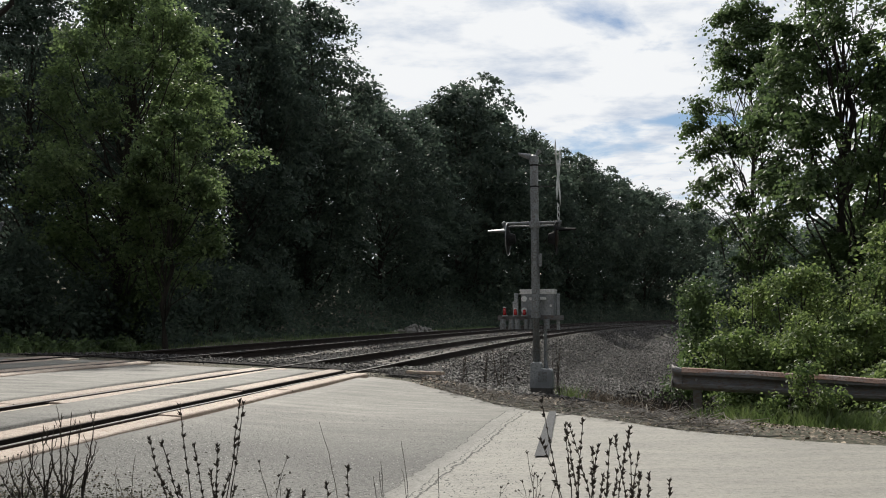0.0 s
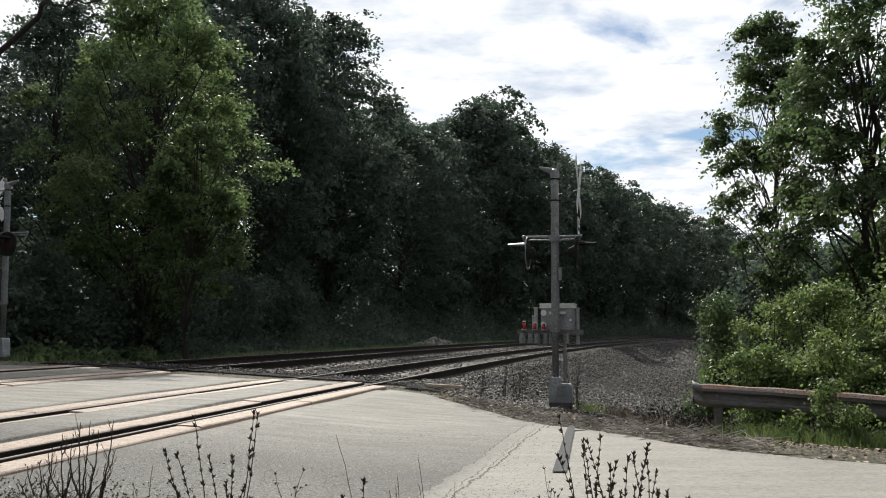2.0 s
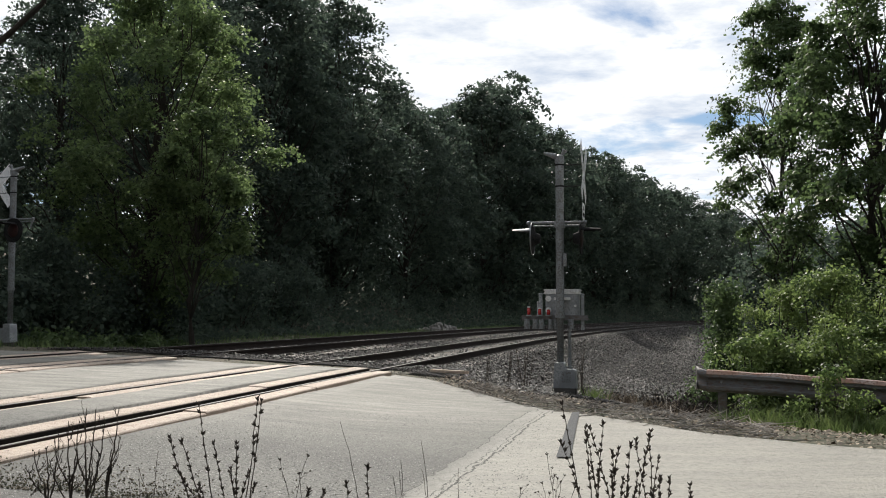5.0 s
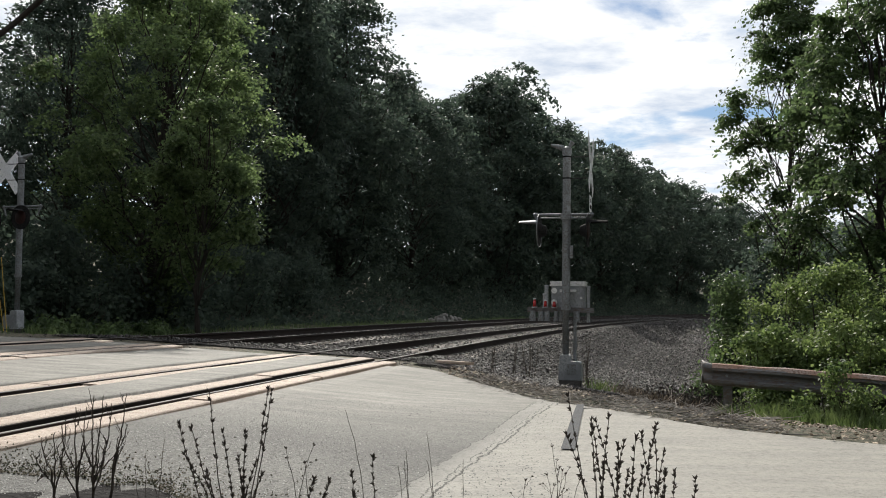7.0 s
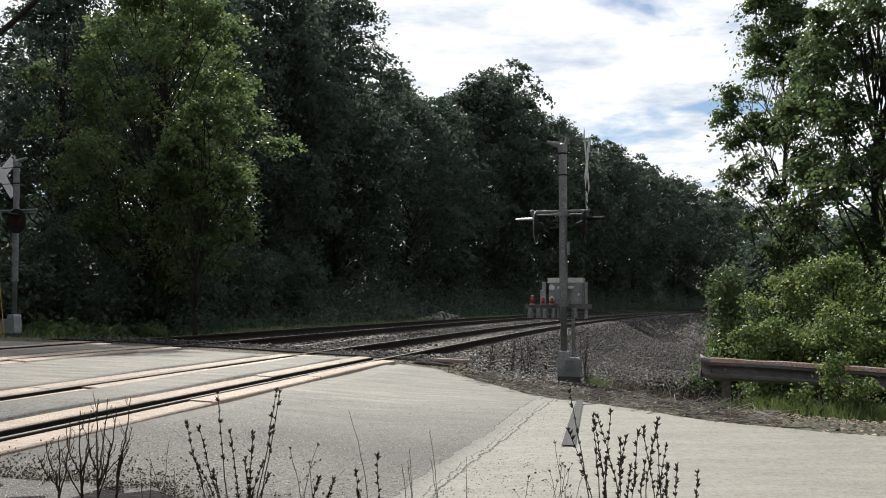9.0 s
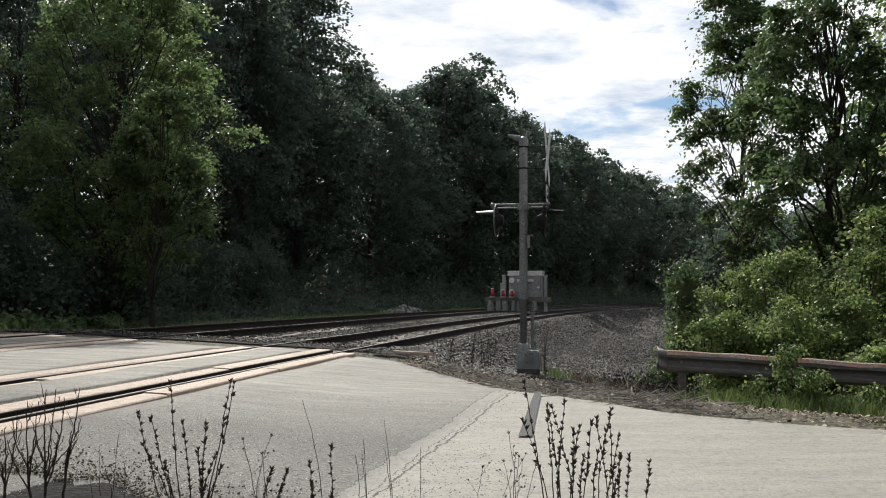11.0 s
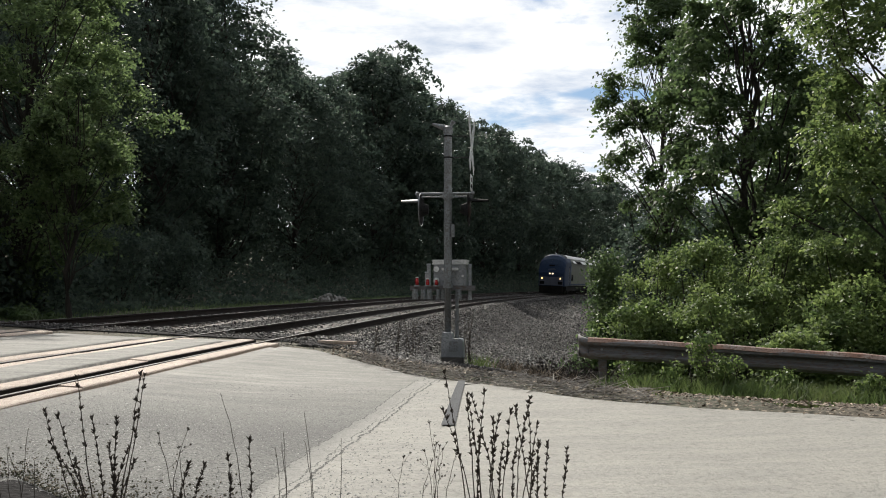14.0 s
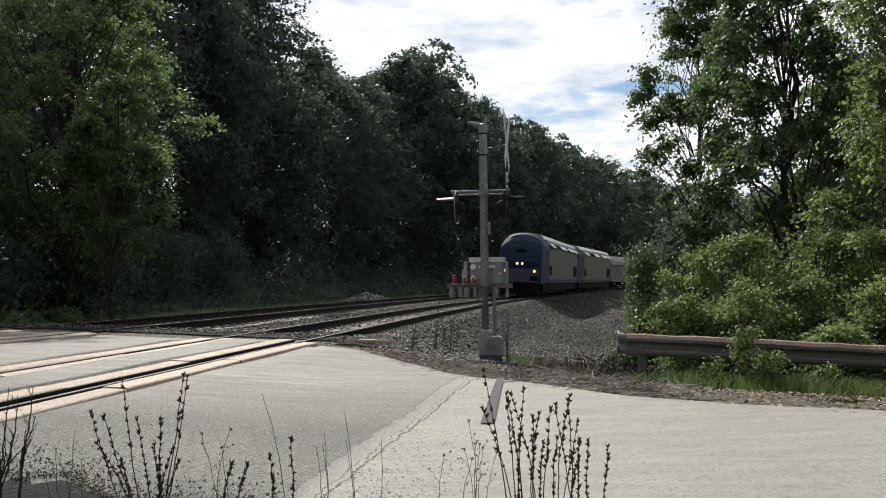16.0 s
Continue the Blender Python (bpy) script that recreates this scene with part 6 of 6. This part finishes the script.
    bm = bmesh.new()
    for k in range(3):
        z = 2.66 + 0.06 * k
        q = [on_face(-0.45 + 0.14 * k, z, 0.022), on_face(0.45 - 0.05 * k, z, 0.022), on_face(0.47 - 0.05 * k, z + 0.03, 0.022), on_face(-0.36 + 0.14 * k, z + 0.03, 0.022)]
        loft(bm, [q, [v - Vector((0.05, 0, 0.02)) for v in q]])
    part("nose_emblem", bm, T["emblem"], face, "pale streaked emblem shape")
    # plough, coupler
    bm = bmesh.new()
    loft(bm, [[(10.2, -1.35, 0.95), (10.2, 1.35, 0.95), (10.45, 1.3, 0.18), (10.45, -1.3, 0.18)], [(10.62, -1.25, 0.95), (10.62, 1.25, 0.95), (10.7, 1.2, 0.2), (10.7, -1.2, 0.2)]])
    part("pilot", bm, T["under"], t, "dark snow plough under the nose")
    bm = bmesh.new()
    box(bm, 10.4, 10.95, -0.12, 0.12, 0.72, 0.98, bevel=0.04)
    part("coupler", bm, T["under"], t)
    # sides
    for s in (-1, 1):
        y = s * 1.525
        for x, w, z0, z1 in ((7.9, 0.30, 1.25, 3.15), (7.2, 0.30, 2.5, 3.15)):
            bm = bmesh.new()
            box(bm, x - w, x + w, y - 0.012, y + 0.012, z0, z1, bevel=0.006)
            part("cab_door" if z0 < 2 else "side_window", bm, T["blue"] if z0 < 2 else T["glass"], body)
        for x, w, z0, z1 in ((-8.6, 1.1, 1.45, 2.35), (6.5, 0.4, 1.5, 2.2)):
            bm = bmesh.new()
            box(bm, x - w, x + w, y - 0.02, y + 0.02, z0, z1, bevel=0.006)
            for k in range(6):
                box(bm, x - w + 0.05, x + w - 0.05, y + s * 0.02 - 0.01, y + s * 0.02 + 0.01, z0 + 0.08 + k * (z1 - z0 - 0.1) / 6, z0 + 0.12 + k * (z1 - z0 - 0.1) / 6)
            part("grille", bm, T["grille"], body)
        # sloping roof-side panels and vents
        m = Matrix.Translation((0, s * 1.36, 3.72)) @ Matrix.Rotation(radians(-s * 42), 4, "X")
        for x0, x1, dark in ((4.9, 6.6, 0), (3.9, 4.5, 1), (2.7, 3.5, 1), (1.7, 2.4, 1), (-1.9, 1.3, 0), (-3.2, -2.3, 1), (-6.6, -3.6, 0), (-9.8, -7.4, 0)):
            bm = bmesh.new()
            box(bm, x0, x1, -0.42, 0.42, 0.03, 0.075, m, 0.01)
            part("roof_vent" if dark else "roof_panel", bm, T["grille"] if dark else T["roof"], body)
        bm = bmesh.new()
        box(bm, -10.3, 8.0, y - 0.008, y + 0.008, 1.06, 1.22)
        part("side_stripe", bm, T["blue"], body)
        for x in (8.55, -10.2):
            bm = bmesh.new()
            rod(bm, (x, s * 1.56, 1.2), (x, s * 1.56, 2.9), 0.018, seg=6)
            part("grab_rail", bm, T["roof"], body)
    bm = bmesh.new()
    box(bm, -2.9, 2.6, -1.35, 1.35, 0.35, 1.05, bevel=0.12)
    part("fuel_tank", bm, T["under"], t)
    # near-black panels added to stand for the shade under the body
    for s in (-1, 1):
        bm = bmesh.new()
        box(bm, -9.9, 9.6, s * 1.42 - 0.03, s * 1.42 + 0.03, 0.42, 1.04, bevel=0.02)
        part("under_shade_panel", bm, T["under"], t, "near-black panel added for the shade over the bogies")
    bogie(t, 6.0, 2, 0.5)
    bogie(t, -6.2, 2, 0.5)
    for x in (-5.0, -8.6):
        bm = bmesh.new()
        rod(bm, (x, 0, 4.34), (x, 0, 4.47), 0.5, seg=24)
        part("roof_fan", bm, T["grille"], t)
    return t


def make_coach(label):
    t = thing("passenger_coach", label, "passenger coach", None, "vehicles of the train")
    L = 12.9
    bm = bmesh.new()
    loft(bm, [[(x, y, z) for y, z in hull(h, 3.95, 2.95, 0.95)] for x, h in ((-L, 1.5), (-L + 0.15, 1.54), (L - 0.15, 1.54), (L, 1.5))])
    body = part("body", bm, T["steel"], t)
    for s in (-1, 1):
        for k in range(11):
            x = -9.5 + k * 1.9
            bm = bmesh.new()
            box(bm, x - 0.62, x + 0.62, s * 1.545 - 0.012, s * 1.545 + 0.012, 1.95, 2.6, bevel=0.008)
            part("window", bm, T["glass"], body)
        bm = bmesh.new()
        box(bm, -12.6, 12.6, s * 1.545 - 0.006, s * 1.545 + 0.006, 2.66, 2.86)
        part("window_stripe", bm, T["blue"], body)
        bm = bmesh.new()
        box(bm, 11.2, 12.0, s * 1.545 - 0.012, s * 1.545 + 0.012, 1.1, 3.0, bevel=0.008)
        part("door", bm, T["steel"], body)
    bm = bmesh.new()
    box(bm, -5, 5, -1.2, 1.2, 0.5, 0.95, bevel=0.06)
    part("underframe", bm, T["under"], t)
    bogie(t, 9.0, 2, 0.46)
    bogie(t, -9.0, 2, 0.46)
    return t


TRAIN = [(make_locomotive("lead diesel locomotive, silver with dark blue cab front", True), 10.5, 6.1),
         (make_locomotive("second diesel locomotive, silver with dark blue cab front", False), 32.2, 6.1),
         (make_coach("stainless steel passenger coach with dark windows"), 56.2, 9.0)]
MID = GAUGE / 2


def on_rails(s_mid, half):
    """The pose of a vehicle whose bogies stand half before and behind s_mid, running towards smaller s."""
    ends = []
    for s in (s_mid - half, s_mid + half):
        x, y = on_track(s, MID)
        ends.append(Vector((float(x), float(y), MID * CANT)))
    fwd = (ends[0] - ends[1]).normalized()
    h = float(turn_at(s_mid))
    left = Vector((math.cos(h), -math.sin(h), -CANT)).normalized()      # the train's own left hand
    up = fwd.cross(left).normalized()
    left = up.cross(fwd)
    m = Matrix((fwd, left, up)).transposed().to_4x4()
    m.translation = (ends[0] + ends[1]) / 2
    return m


SPEED, NOSE_AT_END = 18.85, 61.0     # metres a second; how far along the track the nose is at 16 s


def motions():
    for ob, back, half in TRAIN:
        rows = []
        for k in range(33):
            t = k * 0.5
            rows.append((t, on_rails(NOSE_AT_END + SPEED * (16.0 - t) + back, half)))
        walk(ob, rows)
    # the dry weeds sway in the wind about their feet
    gust = ((0.0, 0.0), (0.5, 2.0), (1.0, 0.9), (1.5, -1.5), (2.0, -1.2), (3.0, -0.6), (5.5, -1.6), (6.5, -1.2), (7.0, 0.2), (7.5, 5.3), (8.0, 7.4), (8.5, 4.7), (9.5, 1.5), (11.0, 2.8), (11.5, 1.3), (12.0, 4.8), (12.5, 3.2), (13.0, 1.0), (13.5, 1.8), (14.0, 0.8), (14.5, 1.8), (15.5, 0.5), (16.0, 0.9))
    for k, ob in enumerate(WEEDS):
        m = ob.matrix_basis.copy()
        share = 1.0 if k == 1 else 0.25 if k in (0, 2, 3, 9) else 0.06
        walk(ob, [(t, m @ Matrix.Rotation(radians(a * share), 4, "Y")) for t, a in gust])


motions()
